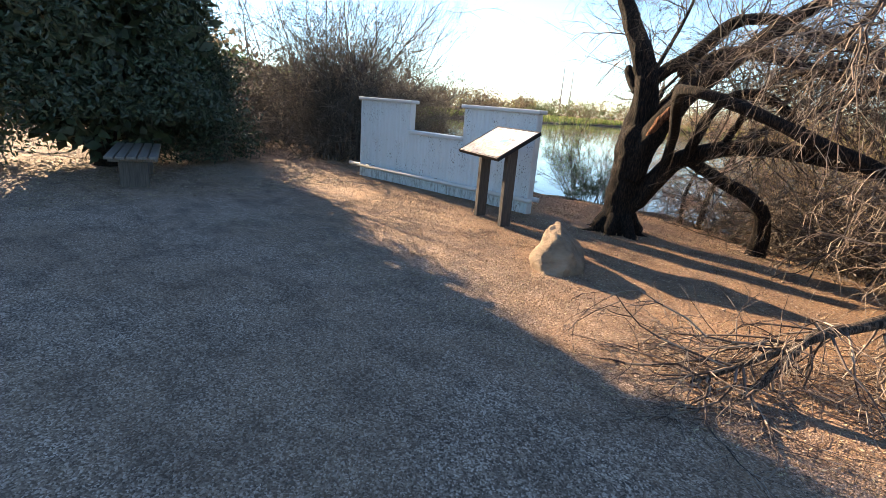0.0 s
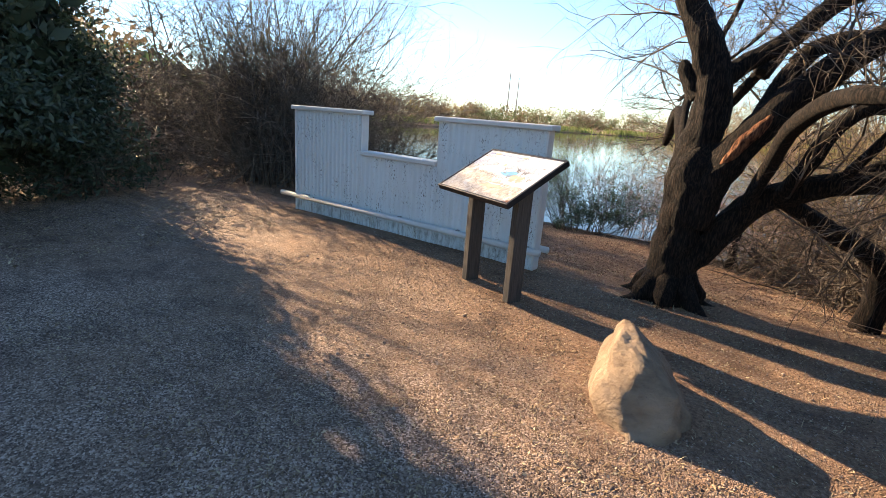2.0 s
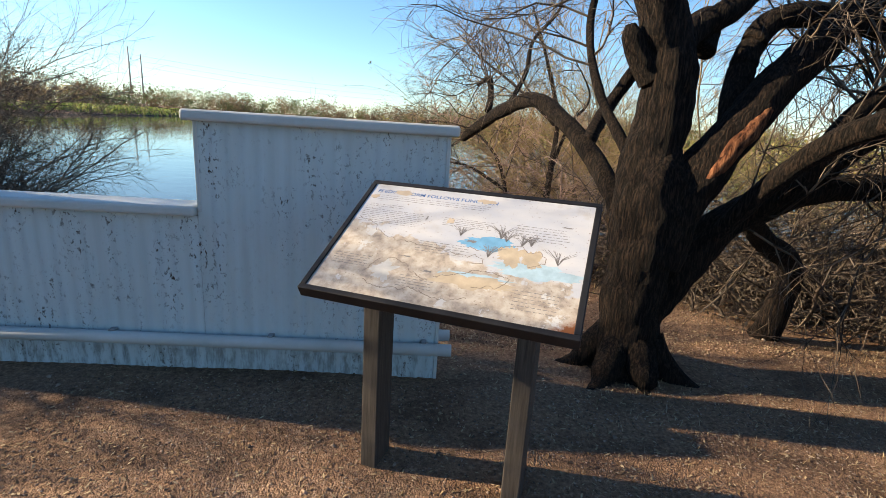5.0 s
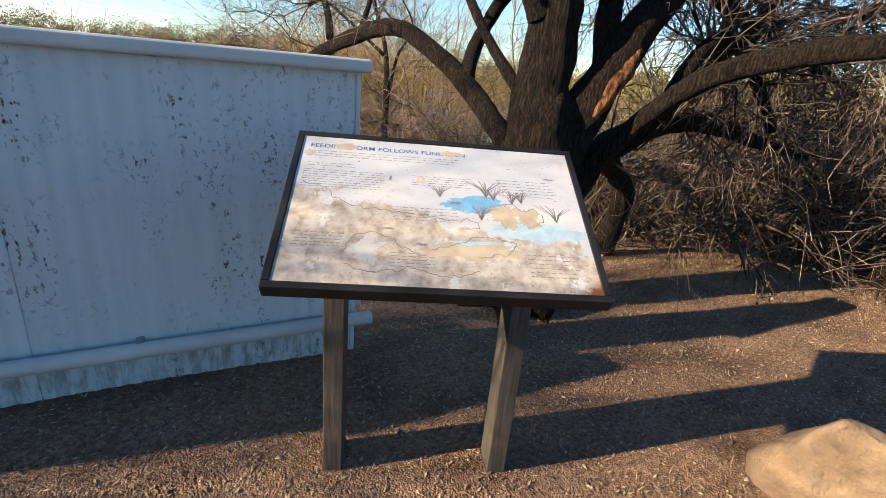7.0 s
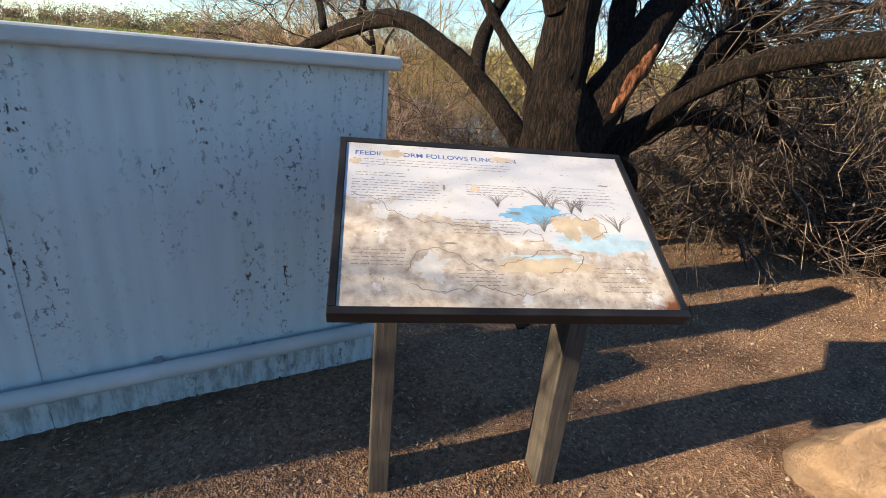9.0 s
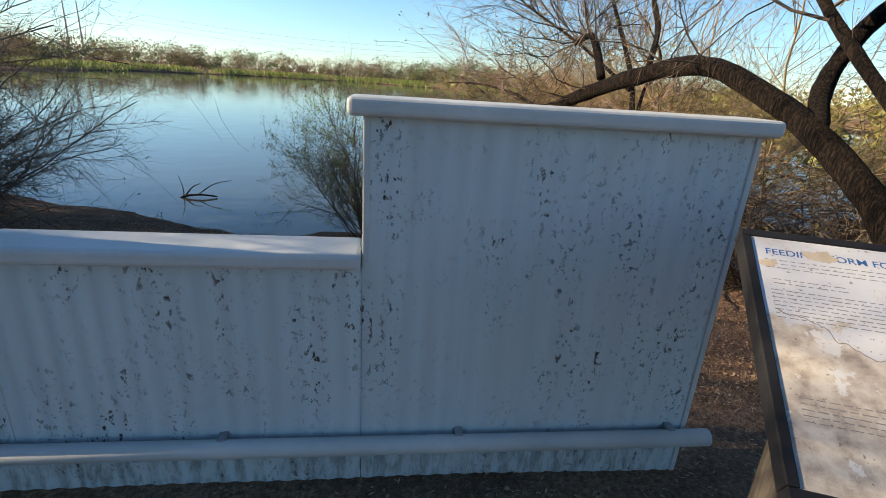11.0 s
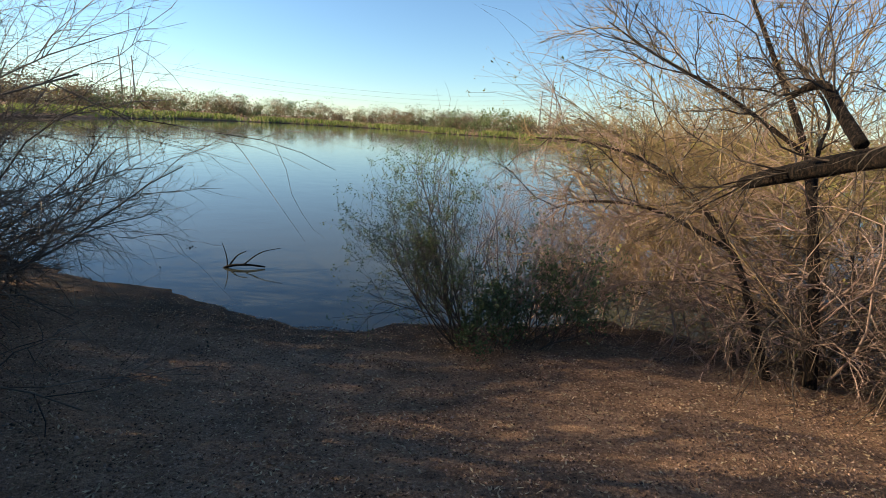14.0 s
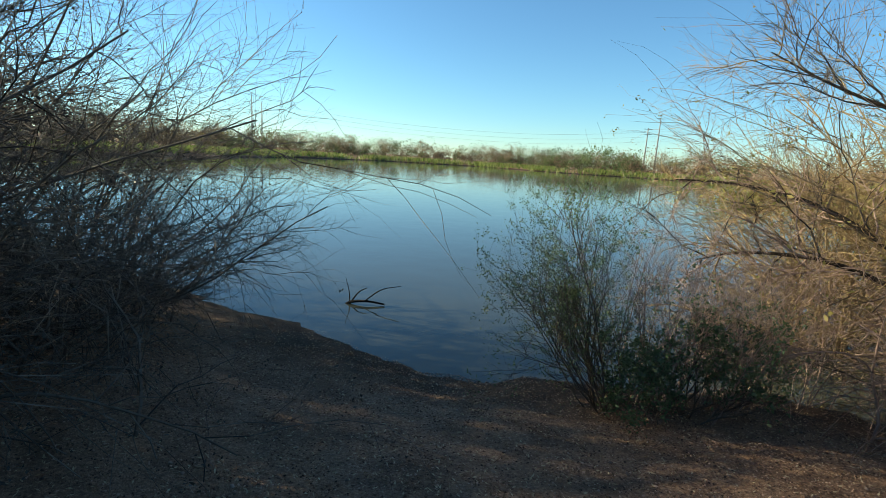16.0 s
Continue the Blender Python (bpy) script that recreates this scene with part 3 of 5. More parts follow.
def mat_sign():
    """Faded print: pale sky above, sandy shore below, dirt stains and a rusty corner."""
    m, nt, b = nodes_of("faded_sign_print", 0.5)
    b.inputs["Specular IOR Level"].default_value = 0.3
    v = coords(nt)
    xyz = nt.nodes.new("ShaderNodeSeparateXYZ")
    nt.links.new(v, xyz.inputs[0])
    n1, n2, n3 = noise_tex(nt, v, 9, 6, 0.6), noise_tex(nt, v, 26, 6, 0.65), noise_tex(nt, coords(nt, (1, 2.2, 1)), 4.5, 5, 0.6)
    sky_tone = mix(nt, ramp(nt, n3, [(0.35, 0.0), (0.65, 1.0)]), (0.38, 0.405, 0.46), (0.46, 0.465, 0.48))
    sand = ramp(nt, n2, [(0.32, (0.19, 0.15, 0.115)), (0.47, (0.36, 0.3, 0.235)), (0.62, (0.47, 0.42, 0.355))])
    line = calc(nt, 'ADD', calc(nt, 'MULTIPLY', xyz.outputs["X"], 0.22), xyz.outputs["Y"])
    line = calc(nt, 'ADD', line, calc(nt, 'MULTIPLY', calc(nt, 'SUBTRACT', n1, 0.5), 0.32))
    below = ramp(nt, calc(nt, 'ADD', calc(nt, 'MULTIPLY', line, 3.0), 0.5), [(0.36, 1.0), (0.4, 0.0)])
    c = mix(nt, calc(nt, 'MULTIPLY', below, 0.85), sky_tone, sand)
    peel = calc(nt, 'MULTIPLY', below, ramp(nt, noise_tex(nt, v, 7, 6, 0.7), [(0.58, 0.0), (0.6, 1.0)]))
    c = mix(nt, peel, c, (0.48, 0.48, 0.475))
    dirt = ramp(nt, noise_tex(nt, v, 5.5, 7, 0.72), [(0.55, 0.0), (0.72, 0.55)])
    c = mix(nt, dirt, c, (0.32, 0.27, 0.21))
    specks = ramp(nt, noise_tex(nt, v, 120, 2, 0.5), [(0.68, 0.0), (0.72, 0.8)])
    c = mix(nt, specks, c, (0.16, 0.11, 0.08))
    corner = calc(nt, 'SUBTRACT', calc(nt, 'MULTIPLY', xyz.outputs["X"], 6.0), calc(nt, 'MULTIPLY', xyz.outputs["Y"], 8.0))
    rusty = ramp(nt, calc(nt, 'SUBTRACT', calc(nt, 'ADD', corner, calc(nt, 'MULTIPLY', n2, 1.6)), 4.95), [(0.45, 0.0), (0.75, 1.0)])
    c = mix(nt, rusty, c, (0.2, 0.07, 0.025))
    nt.links.new(c, b.inputs["Base Color"])
    nt.links.new(calc(nt, 'ADD', calc(nt, 'MULTIPLY', n2, 0.35), 0.35), b.inputs["Roughness"])
    return m


SIGN_PANEL = mat_sign()
sign, sign_panel, SIGN_W, SIGN_H = build_sign()


# ---- boulder ----
FACETS = [(Vector(q).normalized(), d) for q, d in (((1, 0.1, 0.8), 0.19), ((-1, 0.2, 0.5), 0.22), ((-0.8, -0.7, 0.4), 0.29), ((0.25, -1, 1.0), 0.27), ((0.25, -0.05, 1), 0.26), ((-0.3, 1, 0.4), 0.41), ((0.5, 1, 0.5), 0.33), ((0.9, -0.6, 0.2), 0.28), ((-0.5, -0.4, 1), 0.26))]


def build_rock():
    bm = bmesh.new()
    bmesh.ops.create_icosphere(bm, subdivisions=5, radius=1.0)
    for v in bm.verts:
        n = v.co.normalized()
        p = Vector((n.x * 0.25, n.y * 0.5, n.z * 0.33))
        k = max(abs(n.x) ** 3 + abs(n.y) ** 3 + abs(n.z) ** 3, 0.1) ** (-1 / 3)
        p *= k * 0.96
        p += n * (0.03 * noise.noise(p * 3.0 + Vector((3, 1, 5))) + 0.025 * noise.noise(p * 8) + 0.008 * noise.noise(p * 24))
        ridge = noise.noise(Vector((p.x * 2.5, p.y * 1.2, p.z * 7.0)) + Vector((9, 2, 1)))
        p += n * 0.016 * (1 - abs(ridge) * 2)
        p.z *= 1.0 - 0.28 * (p.y < 0) * min(1, -p.y / 0.6) if p.y < 0 else 1.0
        for q, d in FACETS:
            over = p.dot(q) - d
            if over > 0:
                p -= q * over * 0.93
        crag = noise.noise(Vector((p.x * 6, p.y * 4, p.z * 9)))
        p += n * (0.02 * crag - 0.012 * max(0.0, 0.12 - abs(noise.noise(p * 4.5 + Vector((4, 4, 1))))) / 0.12 + 0.009 * noise.noise(p * 22) + 0.012 * noise.noise(p * 10 + Vector((2, 7, 3))))
        v.co = p
    ob = part("boulder", bm, ROCK, None, smooth=True)
    ob.matrix_world = pose(-2.13, 4.1, 0.06, 8, -8, 20)
    return tagged(ob, "tan sandstone boulder half sunk in gravel", "boulder")


boulder = build_rock()


# ---- print on the sign ----
def flat_mat(name, tone, rough=0.5):
    m = mat_mottled(name, tuple(0.8 * a for a in tone), tuple(min(1, 1.15 * a) for a in tone), 18, rough, 0.3, 60, 0.0003)
    return m


INK, TITLE_INK = flat_mat("grey_ink", (0.2, 0.19, 0.19)), flat_mat("blue_ink", (0.03, 0.11, 0.3))
POND_BLUE, PALE_BLUE = flat_mat("pond_blue", (0.15, 0.36, 0.55)), flat_mat("pale_blue", (0.36, 0.5, 0.58))
SAND_PRINT, MUD_STAIN, WHITE_PEEL = flat_mat("sand_print", (0.44, 0.37, 0.28)), flat_mat("mud_stain", (0.45, 0.38, 0.3), 0.8), flat_mat("white_peel", (0.48, 0.48, 0.475))


def uv_at(u, v, lift=0.0):
    return Vector(((u - 0.5) * (SIGN_W - 0.05), (0.5 - v) * (SIGN_H - 0.05), 0.006 + lift))


def print_part(name, bm, material, label=""):
    return part(name, bm, material, sign_panel, label)


def slab(bm, ring, lift, thick=0.00005):
    low = [bm.verts.new((p.x, p.y, p.z - 0.001)) for p in ring]
    top = [bm.verts.new((p.x, p.y, p.z + 0.12 * lift + thick)) for p in ring]
    bm.faces.new(top)
    n = len(ring)
    for i in range(n):
        bm.faces.new((low[i], low[(i + 1) % n], top[(i + 1) % n], top[i]))


def blob(name, u, v, ru, rv, material, lift, seed, rough=0.25, label=""):
    bm = bmesh.new()
    ring = []
    for i in range(120):
        a = 2 * math.pi * i / 120
        k = 1 + rough * noise.noise(Vector((math.cos(a) * 1.6 + seed, math.sin(a) * 1.6, seed))) + 0.5 * rough * noise.noise(Vector((math.cos(a) * 5, math.sin(a) * 5, seed * 3))) + 0.25 * rough * noise.noise(Vector((math.cos(a) * 14, math.sin(a) * 14, seed)))
        ring.append(uv_at(u + ru * k * math.cos(a), v - rv * k * math.sin(a)))
    slab(bm, ring, lift)
    return print_part(name, bm, material, label)


def text_block(u0, v0, u1, v1, lines, ragged=0.1, height=0.0026):
    bm = bmesh.new()
    r = random.Random(int(u0 * 1000 + v0 * 77))
    for i in range(lines):
        v = v0 + (v1 - v0) * (i + 0.5) / lines
        u, end = u0, u1 - r.random() * ragged * (u1 - u0)
        while u < end:
            w = min(r.uniform(0.008, 0.03), end - u)
            a, b = uv_at(u, v), uv_at(u + w, v)
            h = height * r.uniform(0.7, 1.0) / 2
            slab(bm, [Vector((a.x, a.y - h, a.z)), Vector((b.x, a.y - h, a.z)), Vector((b.x, a.y + h, a.z)), Vector((a.x, a.y + h, a.z))], 0.0003)
            u += w + 0.006
    return print_part("text_block", bm, INK, "faded grey lines of print")


def sign_title(body, u, v, size):
    cu = bpy.data.curves.new("title", 'FONT')
    cu.body, cu.size, cu.extrude = body, size, 0.00005
    cu.offset = 0.00025
    tmp = new("title_curve", cu)
    me = bpy.data.meshes.new_from_object(tmp)
    bpy.data.objects.remove(tmp)
    me.materials.clear()
    me.materials.append(TITLE_INK)
    ob = mesh_part("title", me, sign_panel, "blue printed heading")
    p = uv_at(u, v, 0.00012)
    ob.matrix_local = Matrix.Translation(p) @ Matrix.Diagonal((1.12, 1, 1, 1))


sign_title("FEEDING: FORM FOLLOWS FUNCTION", 0.025, 0.085, 0.0265)
for args in ((0.02, 0.105, 0.58, 0.165, 3), (0.03, 0.205, 0.2, 0.245, 2), (0.02, 0.26, 0.31, 0.405, 8), (0.40, 0.26, 0.62, 0.345, 5), (0.71, 0.245, 0.93, 0.385, 6),
             (0.345, 0.50, 0.565, 0.605, 5), (0.03, 0.70, 0.2, 0.80, 5), (0.34, 0.80, 0.48, 0.90, 5), (0.78, 0.77, 0.95, 0.925, 6)):
    text_block(*args)
blob("pond_print", 0.63, 0.46, 0.115, 0.055, POND_BLUE, 0.0004, 1.0, 0.5, "faded blue painted pond")
blob("pond_print", 0.82, 0.625, 0.165, 0.06, PALE_BLUE, 0.0003, 2.0, 0.5, "faded pale blue painted water")
blob("pond_print", 0.60, 0.74, 0.13, 0.022, PALE_BLUE, 0.0003, 5.0, 0.6, "faded pale blue painted water")
blob("bank_print", 0.725, 0.525, 0.055, 0.075, SAND_PRINT, 0.0008, 3.0, 0.6, "painted sandy bank")
blob("bank_print", 0.81, 0.535, 0.045, 0.06, SAND_PRINT, 0.0007, 4.0, 0.6, "painted sandy bank")
blob("bank_print", 0.60, 0.78, 0.15, 0.05, SAND_PRINT, 0.0006, 8.0, 0.6, "painted sandy bank")
blob("peeled_patch", 0.265, 0.80, 0.04, 0.065, WHITE_PEEL, 0.0007, 6.0, 0.9, "white peeled patch")
blob("dirt_stain", 0.155, 0.066, 0.045, 0.026, MUD_STAIN, 0.0022, 7.0, 0.6, "dried mud stain")
blob("dirt_stain", 0.555, 0.062, 0.04, 0.022, MUD_STAIN, 0.0022, 9.0, 0.6, "dried mud stain")
blob("dirt_stain", 0.03, 0.135, 0.022, 0.02, MUD_STAIN, 0.0016, 11.0, 0.6, "dried mud stain")
blob("dirt_stain", 0.43, 0.295, 0.018, 0.026, MUD_STAIN, 0.0014, 12.0, 0.7, "dried mud stain")


def reed_print(u, v, size, n, seed):
    bm = bmesh.new()
    r = random.Random(seed)
    for i in range(n):
        lean = r.uniform(-0.9, 0.9)
        pts = [uv_at(u, v) + Vector((size * lean * t * t, size * r.uniform(0.8, 1.0) * t, 0)) for t in (0, 0.5, 1)]
        for a, b in zip(pts, pts[1:]):
            slab(bm, [a + Vector((-0.001, 0, 0)), a + Vector((0.001, 0, 0)), b + Vector((0.0007, 0, 0)), b + Vector((-0.0007, 0, 0))], 0.001)
    print_part("reed_print", bm, INK, "drawn reed tuft")


for i, (u, v, s) in enumerate(((0.50, 0.42, 0.032), (0.665, 0.40, 0.045), (0.755, 0.44, 0.036), (0.64, 0.57, 0.036), (0.905, 0.555, 0.042), (0.69, 0.42, 0.036), (0.79, 0.43, 0.03))):
    reed_print(u, v, 1.75 * s, 19, i)
for u, v, ru, rv, s in ((0.555, 0.455, 0.022, 0.009, 21.0), (0.91, 0.225, 0.02, 0.006, 23.0), (0.435, 0.755, 0.022, 0.007, 25.0), (0.325, 0.66, 0.024, 0.006, 27.0), (0.325, 0.3, 0.004, 0.018, 29.0)):
    blob("ink_mark", u, v, ru, rv, INK, 0.0012, s, 0.8, "dark faded ink mark")


def ink_line(points, seed, width=0.0024):
    """A drawn wavering outline on the panel."""
    p = spline(points, 26 * len(points))
    bm = bmesh.new()
    ring = []
    for i, (u, v) in enumerate(p):
        k = Vector((u * 34, v * 34, seed))
        ring.append(uv_at(u + 0.007 * noise.noise(k), v + 0.022 * noise.noise(k + Vector((5, 2, 0))) + 0.008 * noise.noise(k * 3)))
    for i, (a, b) in enumerate(zip(ring, ring[1:])):
        n = (b - a).cross(Vector((0, 0, 1))).normalized() * width * (0.35 + 0.4 * abs(noise.noise(Vector((i * 0.2, seed, 0)))))
        slab(bm, [a - n, a + n, b + n, b - n][::-1], 0.0009)
    print_part("outline_print", bm, SKETCH_INK, "drawn brown shoreline outline")


SKETCH_INK = flat_mat("sketch_ink", (0.2, 0.16, 0.13))
for i, pts in enumerate((((0.02, 0.37), (0.1, 0.4), (0.15, 0.47), (0.22, 0.52), (0.35, 0.54), (0.45, 0.56), (0.56, 0.585)),
                         ((0.19, 0.83), (0.22, 0.72), (0.3, 0.7), (0.38, 0.77), (0.45, 0.82)), ((0.47, 0.8), (0.56, 0.73), (0.66, 0.69), (0.74, 0.71), (0.72, 0.78), (0.62, 0.81)),
                         ((0.55, 0.5), (0.6, 0.52), (0.66, 0.5), (0.69, 0.455), (0.75, 0.44), (0.79, 0.48), (0.84, 0.48), (0.855, 0.55), (0.8, 0.6)),
                         ((0.2, 0.9), (0.3, 0.93), (0.42, 0.9), (0.5, 0.94), (0.62, 0.9)), ((0.56, 0.6), (0.6, 0.56), (0.63, 0.62), (0.58, 0.65)))):
    ink_line(pts, 3.7 * i)


# ---- trees and shrubs ----
def scatter_on(paths, n, low=0.25):
    """Starts and ways for twigs along limb paths (x, y, z, radius)."""
    starts, ways = [], []
    for i in range(n):
        s = paths[rng.integers(len(paths))]
        k = rng.integers(int(low * len(s)), len(s) - 1)
        t = unit(s[k + 1, :3] - s[k, :3])
        side = rng.normal(0, 1, 3)
        side = unit(side - t * side.dot(t))
        starts.append(s[k, :3])
        ways.append(unit(side + 0.5 * t + np.array([0, 0, 0.35])))
    return np.array(starts), np.array(ways)


def limbs_of(root, rows, material, seed=0, lumps=0.16):
    paths = []
    for i, (name, pts) in enumerate(rows):
        limb(name, pts, material, root, 30 if max(q[3] for q in pts) > 0.09 else 12, lumps, 11 * len(pts), "", seed + i * 3.7)
        paths.append(spline(pts, 6 * len(pts)))
    return paths


def build_mesquite():
    o = Vector((-2.38, 6.12, 0))
    root = thing("mesquite_tree", Matrix.Translation(o), "old dark-barked mesquite tree with twisting bare limbs", "tree")

    def local(pts):
        return [(x - o.x, y - o.y, z, r) for x, y, z, r in pts]
    rows = [
        ("trunk", local([(-2.38, 6.12, -0.12, 0.34), (-2.38, 6.12, 0.08, 0.27), (-2.4, 6.12, 0.35, 0.235), (-2.38, 6.12, 0.7, 0.225), (-2.36, 6.12, 1.0, 0.235), (-2.34, 6.14, 1.25, 0.19), (-2.3, 6.14, 1.5, 0.03)])),
        ("stem", local([(-2.42, 6.14, 0.75, 0.19), (-2.42, 6.17, 1.14, 0.185), (-2.35, 6.2, 1.54, 0.18), (-2.37, 6.2, 1.88, 0.165), (-2.54, 6.2, 2.28, 0.14), (-2.72, 6.22, 2.6, 0.12), (-2.98, 6.3, 3.2, 0.08), (-3.0, 6.5, 3.9, 0.06), (-3.2, 6.8, 4.6, 0.03)])),
        ("stem", local([(-2.3, 6.1, 0.7, 0.18), (-2.2, 6.08, 1.1, 0.165), (-2.03, 6.06, 1.42, 0.15), (-1.77, 6.06, 1.78, 0.13), (-1.45, 6.12, 2.1, 0.11), (-0.95, 6.22, 2.55, 0.075), (-0.3, 6.3, 2.9, 0.05), (0.3, 6.3, 3.1, 0.025)])),
        ("limb", local([(-2.38, 6.2, 1.8, 0.1), (-2.16, 6.4, 2.05, 0.095), (-1.93, 6.42, 2.2, 0.09), (-1.62, 6.42, 2.5, 0.08), (-1.25, 6.42, 2.52, 0.075), (-0.87, 6.42, 2.37, 0.07), (-0.22, 6.42, 2.15, 0.06), (0.27, 6.4, 1.9, 0.05), (0.9, 6.3, 1.6, 0.03)])),
        ("limb", local([(-2.0, 6.1, 1.5, 0.09), (-1.86, 6.28, 1.95, 0.08), (-1.66, 6.3, 2.16, 0.08), (-1.15, 6.3, 2.15, 0.075), (-0.58, 6.3, 1.97, 0.06), (0.27, 6.3, 1.82, 0.05), (1.1, 6.1, 1.5, 0.03)])),
        ("limb", local([(-2.36, 6.14, 0.25, 0.15), (-2.14, 6.18, 0.56, 0.135), (-1.92, 6.18, 0.88, 0.125), (-1.62, 6.18, 1.08, 0.11), (-1.2, 6.2, 1.19, 0.095), (-0.71, 6.2, 1.2, 0.085), (-0.09, 6.2, 1.08, 0.06), (0.6, 6.1, 0.95, 0.03)])),
        ("limb", local([(-1.7, 6.2, 1.0, 0.08), (-1.4, 6.42, 0.8, 0.09), (-1.08, 6.55, 0.64, 0.095), (-0.9, 6.7, 0.4, 0.1), (-0.9, 6.82, -0.08, 0.13)])),
        ("limb", local([(-1.95, 6.12, 0.85, 0.075), (-1.85, 5.9, 1.2, 0.08), (-1.77, 5.6, 1.47, 0.085), (-1.68, 5.25, 1.61, 0.085), (-1.55, 4.85, 1.68, 0.075), (-1.46, 4.62, 1.68, 0.07), (-1.2, 4.55, 1.63, 0.075), (-0.82, 4.6, 1.5, 0.075), (-0.42, 4.7, 1.33, 0.08), (-0.05, 4.8, 1.18, 0.085), (0.35, 5.0, 1.0, 0.09), (0.75, 5.25, 0.55, 0.1), (0.85, 5.35, -0.1, 0.13)])),
        ("limb", local([(-2.44, 6.2, 0.85, 0.12), (-2.52, 6.5, 1.15, 0.105), (-2.64, 6.85, 1.42, 0.1), (-2.8, 7.4, 1.66, 0.095), (-2.95, 7.95, 1.6, 0.092), (-3.07, 8.5, 1.47, 0.09), (-3.2, 8.98, 1.31, 0.075), (-3.21, 9.05, 1.27, 0.045)])),
        ("limb", local([(-2.93, 7.9, 1.66, 0.055), (-2.75, 8.2, 1.95, 0.05), (-2.62, 8.6, 2.3, 0.045), (-2.3, 8.9, 2.7, 0.035), (-2.2, 9.4, 3.2, 0.02)])),
        ("limb", local([(-3.05, 8.4, 1.58, 0.06), (-3.0, 8.66, 1.78, 0.055), (-3.02, 8.8, 1.92, 0.045), (-3.12, 8.9, 1.86, 0.035)])),
        ("limb", local([(-2.45, 6.2, 1.75, 0.09), (-2.54, 6.2, 1.86, 0.075), (-2.6, 6.2, 1.97, 0.06), (-2.62, 6.2, 2.03, 0.03)])),
        ("limb", local([(-2.5, 6.2, 1.3, 0.05), (-2.6, 6.6, 1.7, 0.04), (-2.55, 7.1, 2.2, 0.035), (-2.4, 7.4, 2.9, 0.025), (-2.5, 7.9, 3.5, 0.012)])),
        ("limb", local([(-1.4, 6.2, 1.15, 0.05), (-1.25, 6.0, 1.45, 0.045), (-1.1, 5.9, 1.75, 0.035), (-0.8, 5.8, 2.1, 0.02)])),
        ("limb", local([(-2.6, 6.72, 1.36, 0.06), (-2.4, 6.95, 1.6, 0.058), (-2.2, 7.0, 1.9, 0.055), (-2.05, 6.85, 2.12, 0.055), (-1.95, 6.6, 2.2, 0.06), (-2.05, 6.4, 1.95, 0.07)])),
        ("limb", local([(-1.75, 6.15, 0.98, 0.07), (-1.62, 5.95, 1.25, 0.068), (-1.5, 5.9, 1.55, 0.062), (-1.3, 5.9, 1.72, 0.06), (-1.0, 5.9, 1.7, 0.058), (-0.75, 5.9, 1.5, 0.052), (-0.5, 5.85, 1.2, 0.04)])),
        ("limb", local([(-1.45, 6.2, 1.1, 0.06), (-1.1, 6.3, 1.35, 0.055), (-0.7, 6.35, 1.6, 0.05), (-0.2, 6.4, 1.85, 0.04), (0.4, 6.4, 2.1, 0.02)])),
    ]
    slim = [0.76, 0.82, 0.82, 0.8, 0.85, 0.88, 0.8, 0.66, 0.64, 0.42, 0.6, 0.9, 0.8, 0.8, 0.85, 0.85, 0.85, 0.85]
    rows = [(n, [(x, y, z, k * r) for x, y, z, r in p]) for k, (n, p) in zip(slim, rows)]
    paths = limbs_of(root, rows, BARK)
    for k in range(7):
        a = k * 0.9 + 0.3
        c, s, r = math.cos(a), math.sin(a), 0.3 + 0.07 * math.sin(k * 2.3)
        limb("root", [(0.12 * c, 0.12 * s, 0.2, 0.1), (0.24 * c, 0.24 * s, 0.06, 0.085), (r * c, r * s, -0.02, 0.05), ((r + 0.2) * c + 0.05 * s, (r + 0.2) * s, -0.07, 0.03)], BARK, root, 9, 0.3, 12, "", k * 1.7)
    limb("torn_wood", [(-2.16 - o.x, 5.97 - o.y, 1.2, 0.03), (-2.06 - o.x, 5.955 - o.y, 1.36, 0.045), (-1.95 - o.x, 5.955 - o.y, 1.53, 0.042), (-1.86 - o.x, 5.97 - o.y, 1.66, 0.025)], TORN_WOOD, root, 10, 0.5, None, "torn reddish bare wood")
    # fine bare twigs all over, drooping at the ends
    st, wy = scatter_on([paths[i] for i in (1, 2, 3, 4, 5, 12, 13, 15, 16)], 190, 0.35)
    segs, _ = grow(st, wy, rng.uniform(0.6, 1.5, len(st)), 0.010, [
        dict(steps=7, wobble=0.2, pull=(0, 0, 0.1), kids=7, spread=(0.4, 1.1), shrink=0.5, thin=0.55),
        dict(steps=5, wobble=0.22, pull=(0, 0, -0.5), kids=5, spread=(0.3, 1.0), shrink=0.55, thin=0.6),
        dict(steps=4, wobble=0.2, pull=(0, 0, -0.6))])
    tagged(mesh_part("twig_spray", twig_mesh("twig_spray", segs, TWIG), root, "bare dark hanging twigs"), kind="stuff")
    # the limb over the bank carries its own spray
    st, wy = scatter_on([paths[i] for i in (8, 9, 10)], 44, 0.4)
    wy = unit(wy + np.array([-0.2, 0.35, 0.3]))
    segs, _ = grow(st, wy, rng.uniform(0.4, 0.95, len(st)), 0.008, [
        dict(steps=7, wobble=0.2, pull=(0, 0, 0.1), kids=7, spread=(0.4, 1.1), shrink=0.5, thin=0.5),
        dict(steps=5, wobble=0.2, pull=(0, 0, 0.0), kids=5, spread=(0.3, 1.0), shrink=0.55, thin=0.6),
        dict(steps=4, wobble=0.2)])
    tagged(mesh_part("twig_spray", twig_mesh("twig_spray", segs, TWIG), root, "bare brown twigs over the bank"), kind="stuff")
